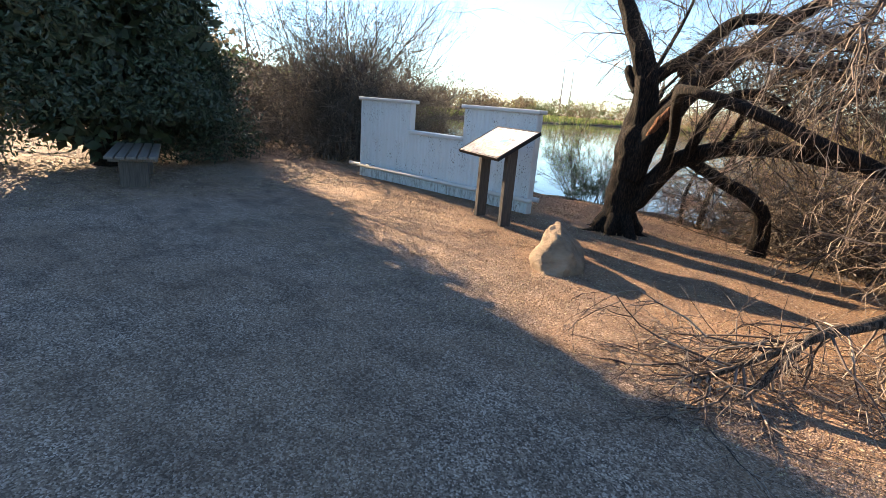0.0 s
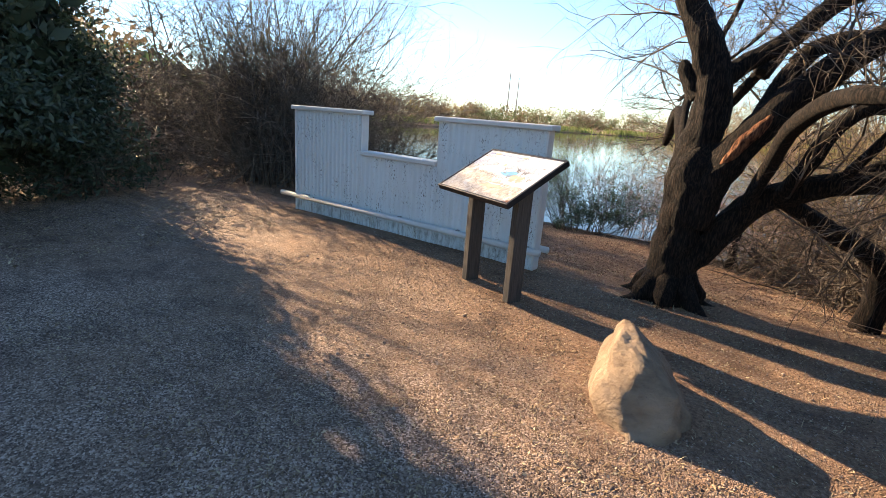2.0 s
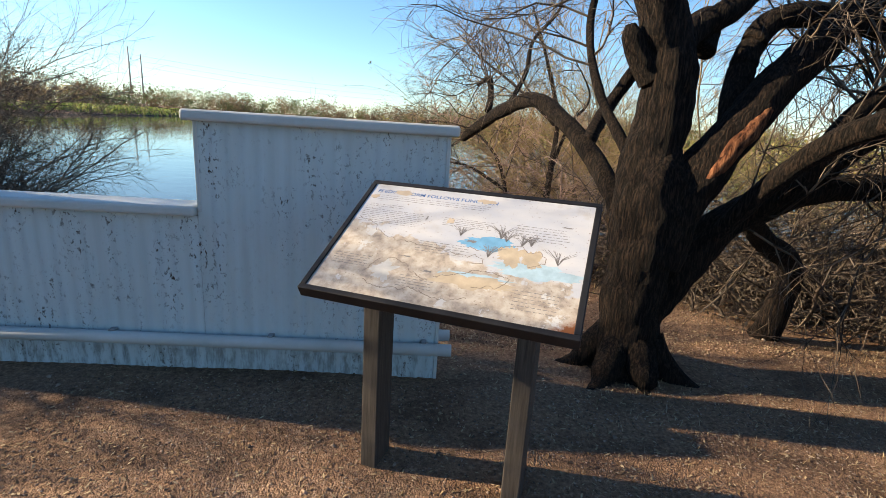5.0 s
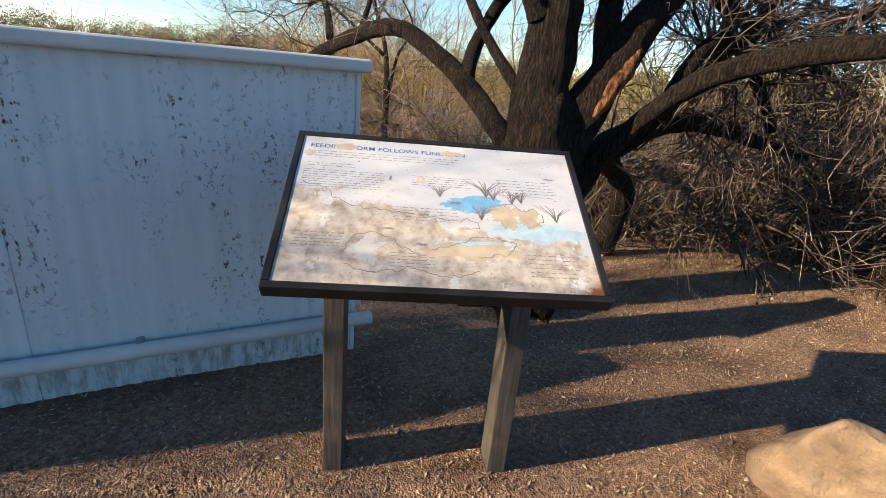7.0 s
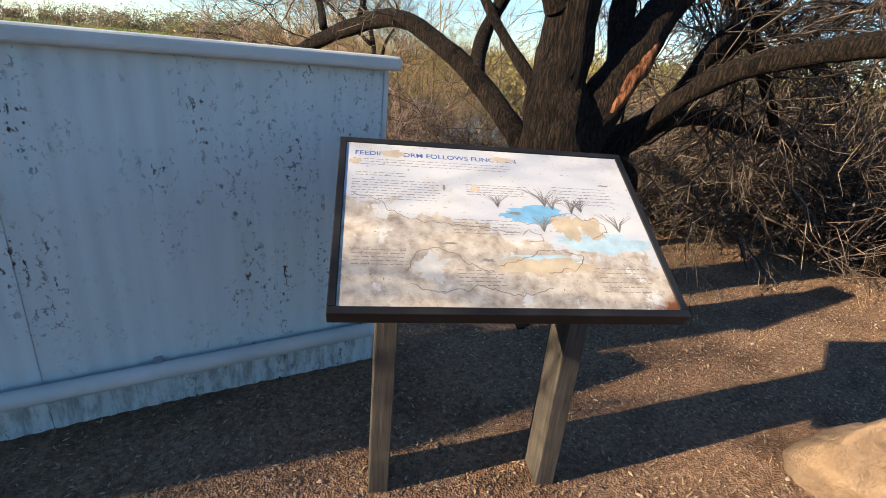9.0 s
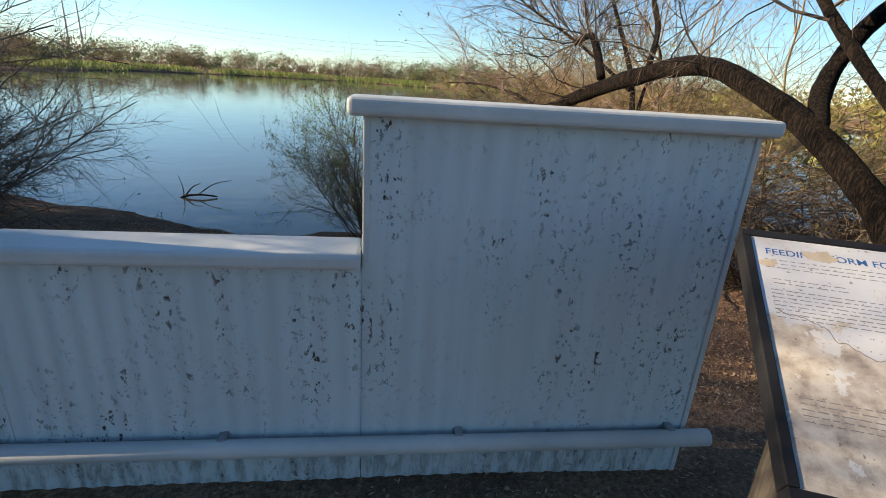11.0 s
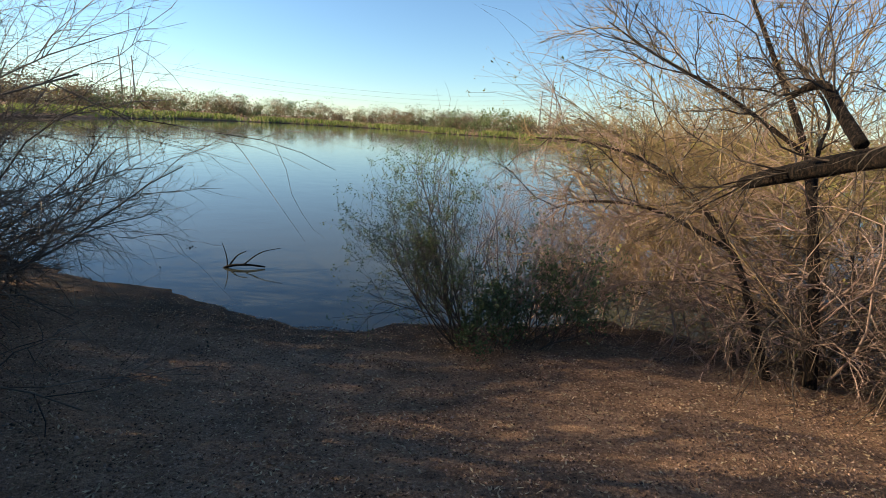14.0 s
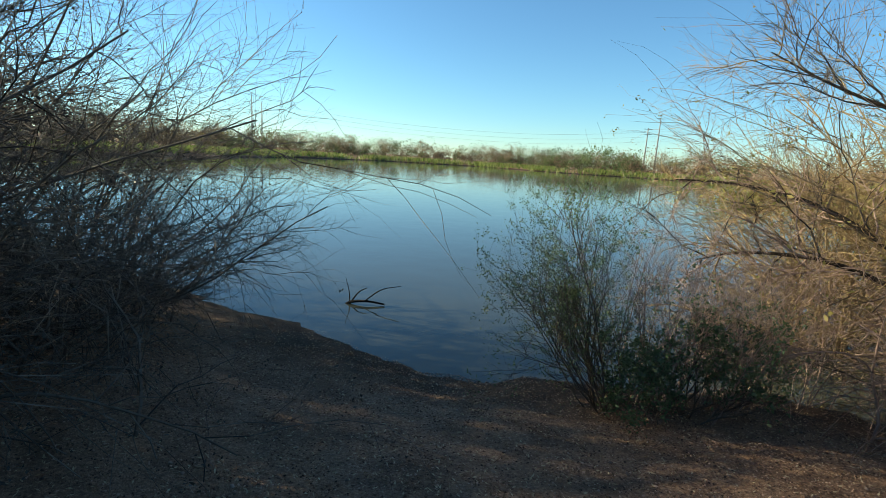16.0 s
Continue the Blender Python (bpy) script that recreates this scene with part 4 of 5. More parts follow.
    # the crown above and behind: long thin whips against the sky
    st = np.array([(-2.95 + 0.06 * (i % 11) - o.x, 6.4 - o.y + 0.1 * (i % 5), 3.0 + 0.2 * (i % 7)) for i in range(40)])
    wy = unit(rng.normal(0, 1, (40, 3)) * (1, 1, 0.4) + np.array([0.1, 0.1, 0.25]))
    segs, _ = grow(st, wy, rng.uniform(0.6, 1.3, 40), 0.008, [
        dict(steps=8, wobble=0.16, pull=(0, 0, -0.3), kids=8, spread=(0.3, 0.9), shrink=0.5, thin=0.5),
        dict(steps=6, wobble=0.16, pull=(0, 0, -0.9), kids=4, spread=(0.3, 0.8), shrink=0.6, thin=0.6),
        dict(steps=4, wobble=0.15, pull=(0, 0, -0.6))])
    segs = [tuple(a[s[1][:, 0] > -1.2 - 0.12 * s[1][:, 1]] for a in s) for s in segs]
    tagged(mesh_part("twig_spray", twig_mesh("twig_spray", segs, TWIG), root, "fine drooping twigs of the crown"), kind="stuff")
    return root


mesquite = build_mesquite()


def over_gap(p):
    """True above the open water between the thicket and the tree, where no twigs hang."""
    edge = -5.9 - 0.38 * (p[:, 1] - 6.0) + 0.3 * np.sin(3.1 * p[:, 2] + p[:, 1])
    return (p[:, 0] > edge) & (p[:, 2] > 1.5)


def shrub(name, base, label, stems, height, levels, material, lean=(0, 0, 0), open_angle=0.6, radius=0.014, foot=0.25, leaves=None, category="shrub", group="", bark=None):
    """A many-stemmed bare shrub. leaves: material, count, size, lowest and highest share of the height."""
    x, y = base
    z = gz(x, y)
    root = thing(name, Matrix.Translation((x, y, z)), label, category, group)
    st = np.zeros((stems, 3))
    st[:, :2] = rng.normal(0, foot, (stems, 2))
    for i in range(stems):
        st[i, 2] = gz(x + st[i, 0], y + st[i, 1]) - z - 0.03
    ang = rng.uniform(0, 2 * math.pi, stems)
    out = rng.uniform(0.1, open_angle, stems)
    wy = np.stack([np.cos(ang) * out, np.sin(ang) * out, np.ones(stems)], 1) + np.array(lean)
    hs = height * rng.uniform(0.6, 1.15, stems)
    first = dict(levels[0])
    segs, tips = grow(st, wy, hs, radius, levels)
    for i in range(stems):
        line = [s[0][i] for s in segs[:first["steps"]]] + [segs[first["steps"] - 1][1][i]]
        v, f = tube(line, [s[2][i] for s in segs[:first["steps"]]] + [segs[first["steps"] - 1][3][i]], 5)
        mesh_part("stem", to_mesh("stem", v, f, bark or material, True), root)
    fine = segs[first["steps"]:]
    if x < -8.5:
        fine = [tuple(a[~over_gap(s[1] + np.array([x, y, z]))] for a in s) for s in fine]
        tips = tips[~over_gap(tips + np.array([x, y, z]))]
    tagged(mesh_part("twig_spray", twig_mesh("twig_spray", fine, material), root), kind="stuff")
    if leaves:
        lm, count, size, lo, hi = leaves
        t = tips[(tips[:, 2] > lo * height) & (tips[:, 2] < hi * height)]
        if len(t):
            k = rng.integers(0, len(t), count)
            tagged(mesh_part("foliage", leaf_mesh("foliage", t[k] + rng.normal(0, 0.022, (count, 3)), size, lm), root), kind="stuff")
    return root


THICKET = [dict(steps=8, wobble=0.13, pull=(0, 0, -0.35), kids=14, spread=(0.35, 1.0), shrink=0.4, thin=0.5, low=0.12),
           dict(steps=7, wobble=0.2, pull=(0, 0, -0.05), kids=7, spread=(0.3, 0.9), shrink=0.55, thin=0.6),
           dict(steps=5, wobble=0.2, pull=(0, 0, -0.1))]
LOW_TANGLE = [dict(steps=7, wobble=0.2, pull=(0, 0, -0.8), kids=9, spread=(0.4, 1.2), shrink=0.6, thin=0.55, low=0.05),
              dict(steps=5, wobble=0.22, pull=(0, 0, -0.5), kids=5, spread=(0.4, 1.1), shrink=0.55, thin=0.6),
              dict(steps=4, wobble=0.2, pull=(0, 0, -0.3))]
NEAR_TANGLE = [dict(steps=8, wobble=0.24, pull=(0, 0, -0.9), kids=13, spread=(0.4, 1.3), shrink=0.55, thin=0.62, low=0.05, taper=0.5),
               dict(steps=6, wobble=0.26, pull=(0, 0, -0.6), kids=7, spread=(0.4, 1.2), shrink=0.5, thin=0.6),
               dict(steps=4, wobble=0.24, pull=(0, 0, -0.3))]
DENSE = [dict(THICKET[0], kids=20, shrink=0.2), THICKET[1], THICKET[2]]
BRUSH = "dark bare twiggy brush thicket beside the clearing"
for bx, by, n, h, lean in ((-11.6, 4.2, 6, 2.6, (0.1, 0, 0)), (-10.3, 7.9, 10, 3.4, (0.25, 0.1, 0)), (-9.9, 8.3, 10, 3.5, (0.35, 0.1, 0)), (-11.8, 8.9, 12, 4.4, (0.2, 0.1, 0)), (-12.2, 10.4, 12, 4.4, (0.25, 0.1, 0))):
    shrub("brush_shrub", (bx, by), BRUSH, n, h, THICKET, BRUSH_TWIG, lean, 0.7, 0.016, 0.35, None, "shrub", "brush by the clearing")
for bx, by in ((-9.85, 7.2), (-10.4, 7.35), (-9.3, 7.1)):
    shrub("dense_brush", (bx, by), "dense dark upright brush beside the wall's end", 24, 3.2, DENSE, TWIG, (0, 0.04, 0), 0.2, 0.014, 0.2, (DEAD_LEAF, 8000, 0.010, 0.3, 1.2), "shrub", "brush by the clearing")
for bx, by, n, h in ((-9.9, 4.3, 14, 1.5), (-11.3, 5.4, 8, 1.0), (-10.2, 7.4, 20, 2.0), (-10.6, 7.3, 20, 2.4), (-9.3, 7.2, 22, 1.9), (-9.2, 8.1, 22, 1.8), (-9.8, 9.2, 22, 1.7), (-10.0, 10.3, 22, 1.6), (-9.8, 11.0, 10, 0.9), (-10.9, 9.7, 20, 2.0), (-10.8, 8.2, 20, 2.2)):
    shrub("low_brush", (bx, by), "low tangled dark brush of dead twigs", n, h, LOW_TANGLE, BRUSH_TWIG, (0, 0, 0), 1.4, 0.012, 0.4, (DEAD_LEAF, 5000, 0.010, 0.1, 1.0) if 6.2 < by < 8.5 else None, "shrub", "low brush by the clearing")
for bx, by, h in ((-12.3, 4.6, 2.3), (-12.9, 5.6, 2.3), (-12.6, 6.6, 2.2), (-11.9, 5.2, 1.7), (-13.2, 7.4, 2.4)):
    shrub("dark_brush", (bx, by), "dark leafless brush mound behind the clearing", 16, h, LOW_TANGLE, TWIG, (0, 0, 0), 1.1, 0.013, 0.5, (DEAD_LEAF, 8000, 0.022, 0.0, 1.0), "shrub", "dark brush mounds")
# the shrub that leans over the water beyond the wall
for bx, by, n, h, lean in ((-10.1, 10.0, 9, 2.9, (0.4, 0.25, 0)), (-10.4, 11.0, 9, 2.7, (0.5, 0.2, 0)), (-9.7, 9.0, 6, 2.7, (0.4, 0.3, 0)), (-9.9, 10.6, 8, 1.7, (0.65, 0.1, 0))):
    shrub("leaning_shrub", (bx, by), "bare fine-twigged shrub leaning out over the pond", n, h, THICKET, BRUSH_TWIG, lean, 0.8, 0.014, 0.35, None, "shrub", "shrubs leaning over the pond")

FAN = [dict(steps=9, wobble=0.09, pull=(0, 0, 0.25), kids=13, spread=(0.3, 0.85), shrink=0.36, thin=0.5, low=0.22, taper=0.25),
       dict(steps=6, wobble=0.14, pull=(0, 0, 0.3), kids=6, spread=(0.3, 0.8), shrink=0.45, thin=0.6),
       dict(steps=4, wobble=0.14, pull=(0, 0, 0.25))]
shrub("bank_willow", (-4.85, 10.1), "wispy green-tinged shrub fanning out at the pond's edge", 17, 1.5, FAN, TWIG, (-0.75, 0.1, 0), 0.85, 0.008, 0.09, (OLIVE, 9000, 0.0085, 0.2, 1.5))
shrub("bank_willow", (-4.88, 10.17), "tall slender green-tinged shrub at the pond's edge", 5, 1.6, FAN, TWIG, (-0.42, 0.15, 0), 0.16, 0.009, 0.06, (OLIVE, 9000, 0.009, 0.35, 1.2))
shrub("bank_brush", (-4.38, 10.4), "reddish bare fine-twigged shrub at the pond's edge", 15, 1.38, FAN, RED_TWIG, (0.1, 0.1, 0), 0.55, 0.007, 0.2)
shrub("bank_brush", (-3.78, 10.65), "reddish bare fine-twigged shrub at the pond's edge", 15, 1.3, FAN, RED_TWIG, (0.15, 0, 0), 0.7, 0.007, 0.25)
shrub("bank_brush", (-3.15, 10.95), "reddish bare fine-twigged shrub at the pond's edge", 14, 1.05, FAN, RED_TWIG, (0.1, 0, 0), 0.9, 0.007, 0.25)
LOW_LEAFY = [dict(steps=6, wobble=0.15, kids=8, spread=(0.4, 1.0), shrink=0.42, thin=0.6, low=0.2), dict(steps=4, wobble=0.15, pull=(0, 0, 0.3), kids=4, shrink=0.55), dict(steps=3, wobble=0.1)]
shrub("saltbush", (-4.65, 10.05), "low grey-green leafy saltbush under bare stems", 12, 0.55, LOW_LEAFY, TWIG, (0.25, -0.05, 0), 0.8, 0.006, 0.14, (DEEP_LEAF, 3600, 0.017, 0.1, 1.4))
shrub("saltbush", (-4.22, 10.22), "dark green leafy saltbush under bare stems", 14, 0.95, LOW_LEAFY, TWIG, (0.5, 0, 0), 0.7, 0.007, 0.16, (DEEP_LEAF, 4200, 0.017, 0.3, 1.4))

# willow standing over the water, golden in the low sun
WILLOW = [dict(steps=9, wobble=0.2, pull=(0, 0, 0.1), kids=14, spread=(0.4, 1.1), shrink=0.45, thin=0.5, low=0.2),
          dict(steps=6, wobble=0.15, pull=(0, 0, -0.1), kids=6, spread=(0.3, 0.9), shrink=0.55, thin=0.6),
          dict(steps=4, wobble=0.16, pull=(0, 0, -0.1))]
for bx, by, n, h, lean in ((-1.4, 12.7, 22, 3.0, (-0.2, 0, 0)), (0.2, 12.2, 22, 4.8, (-0.05, 0, 0)), (-0.4, 14.0, 20, 3.6, (-0.1, 0, 0)), (2.0, 13.0, 18, 4.2, (0, 0, 0))):
    shrub("golden_willow", (bx, by), "bare golden-brown willow at the water", n, h, WILLOW, GOLD_TWIG, lean, 0.95, 0.022, 0.45, (GOLD_LEAF, 3500, 0.018, 0.1, 0.9), "tree", "willows at the water")
for bx, by, n, h in ((-2.2, 9.95, 12, 1.35), (-1.5, 9.5, 18, 1.9), (-0.9, 10.1, 18, 2.1), (-0.6, 8.9, 18, 1.8), (0.4, 8.4, 20, 2.1), (1.4, 7.8, 22, 2.4), (2.4, 7.2, 22, 2.6), (1.2, 9.2, 18, 2.2), (2.6, 6.0, 22, 2.5), (3.2, 8.2, 18, 2.8), (2.2, 4.8, 16, 1.8), (0.6, 7.4, 14, 1.6), (-0.5, 7.7, 10, 1.2), (1.6, 6.4, 18, 2.2)):
    shrub("bank_thicket", (bx, by), "tangled reddish-brown bare brush on the bank", n, h, LOW_TANGLE if by > 8.7 else NEAR_TANGLE, (RED_TWIG if bx < -1.8 or by > 10 else TWIG) if by > 8.7 else TWIG if by > 6.5 else DARK_TWIG, (0, 0, 0), 1.2, 0.013 if by > 8.7 else 0.02, 0.3, (DEAD_LEAF, 2500, 0.014, 0.1, 1.0) if by < 8.7 else None, "shrub", "brush on the bank")


def build_bank_tree():
    """A small two-stemmed tree at the water, with a long low branch."""
    o = Vector((-2.3, 9.28, gz(-2.3, 9.28)))
    root = thing("bank_tree", Matrix.Translation(o), "small two-stemmed tree spreading bare twigs over the water", "tree")

    def local(pts):
        return [(x - o.x, y - o.y, z - o.z, r) for x, y, z, r in pts]
    rows = [
        ("trunk", local([(-2.43, 9.3, -0.4, 0.055), (-2.52, 9.55, 0.15, 0.045), (-2.5, 10.0, 0.6, 0.042), (-2.55, 10.7, 1.0, 0.036), (-2.8, 11.5, 1.32, 0.03), (-3.2, 12.3, 1.45, 0.024), (-3.65, 12.95, 1.45, 0.012)])),
        ("trunk", local([(-2.12, 9.24, -0.4, 0.075), (-2.1, 9.4, 0.2, 0.065), (-1.95, 9.8, 0.9, 0.055), (-1.8, 10.3, 1.6, 0.045), (-1.9, 10.8, 2.4, 0.035), (-2.1, 11.2, 3.2, 0.02)])),
        ("limb", local([(-1.95, 9.8, 0.9, 0.036), (-1.62, 10.3, 1.5, 0.028), (-1.2, 10.8, 1.95, 0.021), (-1.35, 11.4, 2.6, 0.009)])),
        ("limb", local([(-2.5, 10.0, 0.6, 0.035), (-3.0, 10.6, 0.85, 0.028), (-3.4, 11.3, 0.8, 0.02), (-3.7, 11.8, 0.6, 0.01)])),
        ("limb", local([(-1.85, 10.2, 1.5, 0.035), (-2.3, 10.8, 2.0, 0.028), (-2.8, 11.6, 2.5, 0.02), (-3.1, 12.2, 2.9, 0.01)])),
    ]
    paths = limbs_of(root, [(n, [(x, y, z, 0.7 * r) for x, y, z, r in p]) for n, p in rows], BARK, 51, 0.15)
    for share, low, mat in ((24, 0.35, GOLD_TWIG), (34, 0.35, TWIG), (44, 0.25, RED_TWIG)):
        st, wy = scatter_on(paths if mat is not RED_TWIG else [paths[0], paths[3], paths[1][:18]], share, low)
        wy = unit(wy + np.array([-0.25, 0.1, 0.25 if mat is not RED_TWIG else -0.35]))
        segs, _ = grow(st, wy, rng.uniform(0.55, 1.2, len(st)), 0.0095, [
            dict(steps=7, wobble=0.22, kids=8, spread=(0.35, 1.0), shrink=0.5, thin=0.55),
            dict(steps=5, wobble=0.2, kids=6, spread=(0.3, 1.0), shrink=0.55, thin=0.6),
            dict(steps=4, wobble=0.2)])
        tagged(mesh_part("twig_spray", twig_mesh("twig_spray", segs, mat), root), kind="stuff")


build_bank_tree()


def build_leaning_tree():
    """The low tree that trails its limbs and dead twigs on the ground."""
    o = Vector((1.15, 5.3, 0))
    root = thing("trailing_mesquite", Matrix.Translation(o), "sprawling grey mesquite trailing dead twigs to the ground", "tree")

    def local(pts):
        return [(x - o.x, y - o.y, z, r) for x, y, z, r in pts]
    rows = [
        ("trunk", local([(1.15, 5.3, -0.1, 0.16), (1.1, 5.25, 0.4, 0.13), (1.0, 5.2, 0.9, 0.12), (0.95, 5.3, 1.5, 0.1), (1.1, 5.6, 2.2, 0.08), (0.9, 6.0, 3.0, 0.05)])),
        ("limb", local([(1.0, 5.2, 0.85, 0.09), (0.7, 4.8, 1.25, 0.08), (0.4, 4.4, 1.45, 0.07), (0.3, 4.0, 1.35, 0.06), (0.45, 3.7, 1.0, 0.05)])),
        ("limb", local([(1.1, 5.2, 0.5, 0.07), (0.85, 4.6, 0.75, 0.06), (0.6, 4.1, 0.7, 0.05), (0.35, 3.7, 0.52, 0.042), (0.1, 3.4, 0.4, 0.036), (-0.1, 3.15, 0.33, 0.03), (-0.22, 2.95, 0.12, 0.026), (-0.31, 2.82, 0.0, 0.02)])),
        ("limb", local([(-0.05, 3.2, 0.35, 0.022), (-0.25, 3.02, 0.22, 0.018), (-0.42, 2.85, 0.1, 0.014), (-0.55, 2.74, 0.02, 0.01)])),
        ("limb", local([(1.0, 5.3, 1.2, 0.07), (0.6, 5.4, 1.6, 0.06), (0.1, 5.5, 1.9, 0.05), (-0.4, 5.5, 2.0, 0.035), (-0.8, 5.4, 1.9, 0.02)])),
        ("limb", local([(1.05, 5.4, 1.8, 0.06), (0.6, 5.0, 2.2, 0.05), (0.2, 4.6, 2.4, 0.04), (-0.2, 4.3, 2.3, 0.03), (-0.4, 4.1, 2.0, 0.015)])),
        ("limb", local([(0.55, 4.0, 0.62, 0.035), (0.5, 3.75, 0.3, 0.03), (0.48, 3.6, 0.0, 0.025)])),
    ]
    paths = limbs_of(root, rows, GREY_BARK, 31, 0.2)
    st, wy = scatter_on(paths[1:], 150, 0.1)
    wy = unit(wy + np.array([0, 0, -0.45]))
    segs, _ = grow(st, wy, rng.uniform(0.4, 1.0, len(st)), 0.009, [
        dict(steps=6, wobble=0.22, pull=(0, 0, -0.9), kids=6, spread=(0.4, 1.2), shrink=0.55, thin=0.6),
        dict(steps=5, wobble=0.22, pull=(0, 0, -0.7), kids=4, spread=(0.4, 1.1), shrink=0.55, thin=0.7),
        dict(steps=3, wobble=0.2, pull=(0, 0, -0.4))])
    for s in segs:
        for k in (0, 1):
            s[k][:, 2] = np.maximum(s[k][:, 2], 0.01)
    tagged(mesh_part("twig_spray", twig_mesh("twig_spray", segs, DARK_TWIG), root, "dead grey twigs hanging to the ground"), kind="stuff")
    return root


trailing_tree = build_leaning_tree()


def build_juniper():
    x, y = -9.75, 2.5
    root = thing("juniper_tree", Matrix.Translation((x, y, 0)), "dense dark evergreen juniper over the bench", "tree")
    limb("trunk", [(0, 0, -0.1, 0.22), (0.05, 0, 0.8, 0.18), (0, 0.1, 2.4, 0.12), (0.05, 0, 4.6, 0.05)], BARK, root)
    n = 520
    h = rng.uniform(0.02, 1.0, n)
    ang = rng.uniform(0, 2 * math.pi, n)
    rad = 2.05 * np.sqrt(np.clip(1 - h ** 2.2, 0.02, 1)) * (0.92 + 0.1 * np.sin(3 * ang + 4 * h)) * rng.uniform(0.75, 1.05, n)
    c = np.stack([np.cos(ang) * rad, np.sin(ang) * rad, 0.12 + 5.3 * h], 1)
    m = 150
    h2, a2 = rng.uniform(0.03, 1.0, m), rng.uniform(0, 2 * math.pi, m)
    r2 = 0.95 * np.sqrt(np.clip(1 - h2 ** 2, 0.03, 1)) * rng.uniform(0.3, 1.05, m)
    c = np.concatenate([c, np.stack([-0.15 + np.cos(a2) * r2, 1.5 + np.sin(a2) * r2, 0.1 + 2.0 * h2], 1)])
    n += m
    pos = np.repeat(c, 130, 0) + rng.normal(0, 0.17, (n * 130, 3))
    pos = pos[(pos[:, 0] < 0.75) | (pos[:, 2] > 0.85)]
    pos[:, 2] = np.maximum(pos[:, 2], 0.12)
    mesh_part("crown", leaf_mesh("crown", pos, 0.032, JUNIPER, 2.8), root, "dense dark green scale foliage")
    inner = rng.normal(0, 1, (22000, 3))
    inner = unit(inner) * rng.uniform(0.3, 0.9, (22000, 1)) * np.array([1.8, 1.8, 2.6]) + np.array([0, 0, 2.5])
    inner[:, 2] = np.abs(inner[:, 2] - 0.15) + 0.15
    inner = inner[(inner[:, 0] < 0.75) | (inner[:, 2] > 0.9)]
    mesh_part("crown", leaf_mesh("crown", inner, 0.12, JUNIPER, 2.0), root, "shaded inner foliage")
    return root


juniper = build_juniper()
OPEN_CROWN = [dict(steps=9, wobble=0.11, pull=(0, 0, -0.2), kids=11, spread=(0.35, 0.95), shrink=0.42, thin=0.5, low=0.3),
              dict(steps=7, wobble=0.18, pull=(0, 0, -0.1), kids=7, spread=(0.3, 0.9), shrink=0.5, thin=0.55),
              dict(steps=5, wobble=0.18)]
for bx, by, n, h in ((-13.9, 5.3, 7, 4.3), (-14.6, 9.0, 9, 5.0), (-13.6, 10.4, 9, 5.0), (-15.0, 12.0, 9, 4.6)):
    shrub("bare_tree", (bx, by), "bare spreading grey-twigged tree behind the brush", n, h, OPEN_CROWN, TWIG, (0.15, 0.05, 0), 0.75, 0.03, 0.3, None, "tree", "bare trees behind the brush")
for bx, by in ((-17.0, 6.4), (-17.6, 8.0), (-17.8, 4.8), (-18.2, 9.6), (-18.0, 3.0), (-17.5, 11.5)):
    shrub("back_brush", (bx, by), "dark low brush beyond the clearing", 14, 2.3, LOW_TANGLE, TWIG, (0, 0, 0), 1.2, 0.014, 0.6, (DEAD_LEAF, 7000, 0.03, 0.0, 1.0), "shrub", "brush beyond the clearing")
for bx, by, n, h in ((-13.0, 1.0, 10, 3.0), (-14.5, -1.5, 9, 3.4), (-13.6, 10.5, 10, 4.0), (-14.0, 12.5, 10, 3.6)):
    shrub("back_brush", (bx, by), "tall bare brush behind the juniper", n, h, THICKET, TWIG, (0, 0, 0), 0.7, 0.02, 0.5, (OLIVE, 2500, 0.014, 0.1, 1.0), "shrub", "brush behind the juniper")


# ---- the far shore ----
def along(points, n, jitter):
    p = np.asarray(points, float)
    d = np.r_[0, np.cumsum(np.hypot(*np.diff(p, axis=0).T))]
    s = rng.uniform(0, d[-1], n)
    return np.stack([np.interp(s, d, p[:, 0]), np.interp(s, d, p[:, 1])], 1) + rng.normal(0, jitter, (n, 2))


FAR_EDGE = [(70, 112), (54, 118), (30, 124), (8, 128), (-14, 146), (-38, 138), (-52, 112), (-50, 78), (-54, 50), (-66, 30)]


def far_bushes(name, label, count, material, low, high, back, leaf, spots=None):
    """Uneven clumps of leaves along the far bank, as one stretch of woods."""
    c = along(FAR_EDGE, count, 1.0) if spots is None else np.array(spots, float)
    away = unit(c - np.array([-5.0, 60.0]))
    c = c + away * rng.uniform(*back, (len(c), 1))
    pos, size = [], []
    for x, y in c:
        h = rng.uniform(low, high)
        w = h * rng.uniform(0.6, 1.3)
        lumps = rng.integers(5, 10)
        for _ in range(lumps):
            o = np.array([rng.normal(0, w * 0.5), rng.normal(0, w * 0.4), h * rng.uniform(0.15, 0.75)])
            r = h * rng.uniform(0.18, 0.34)
            k = 64
            q = unit(rng.normal(0, 1, (k, 3))) * r * rng.uniform(0.55, 1.15, (k, 1)) + o
            q[:, 2] = np.maximum(q[:, 2], 0.05)
            pos.append(q + np.array([x, y, gz(x, y)]))
    pos = np.concatenate(pos)
    ob = mesh_part(name, leaf_mesh(name, pos, leaf, material, 1.7))
    return tagged(ob, label, "woods", kind="stuff")


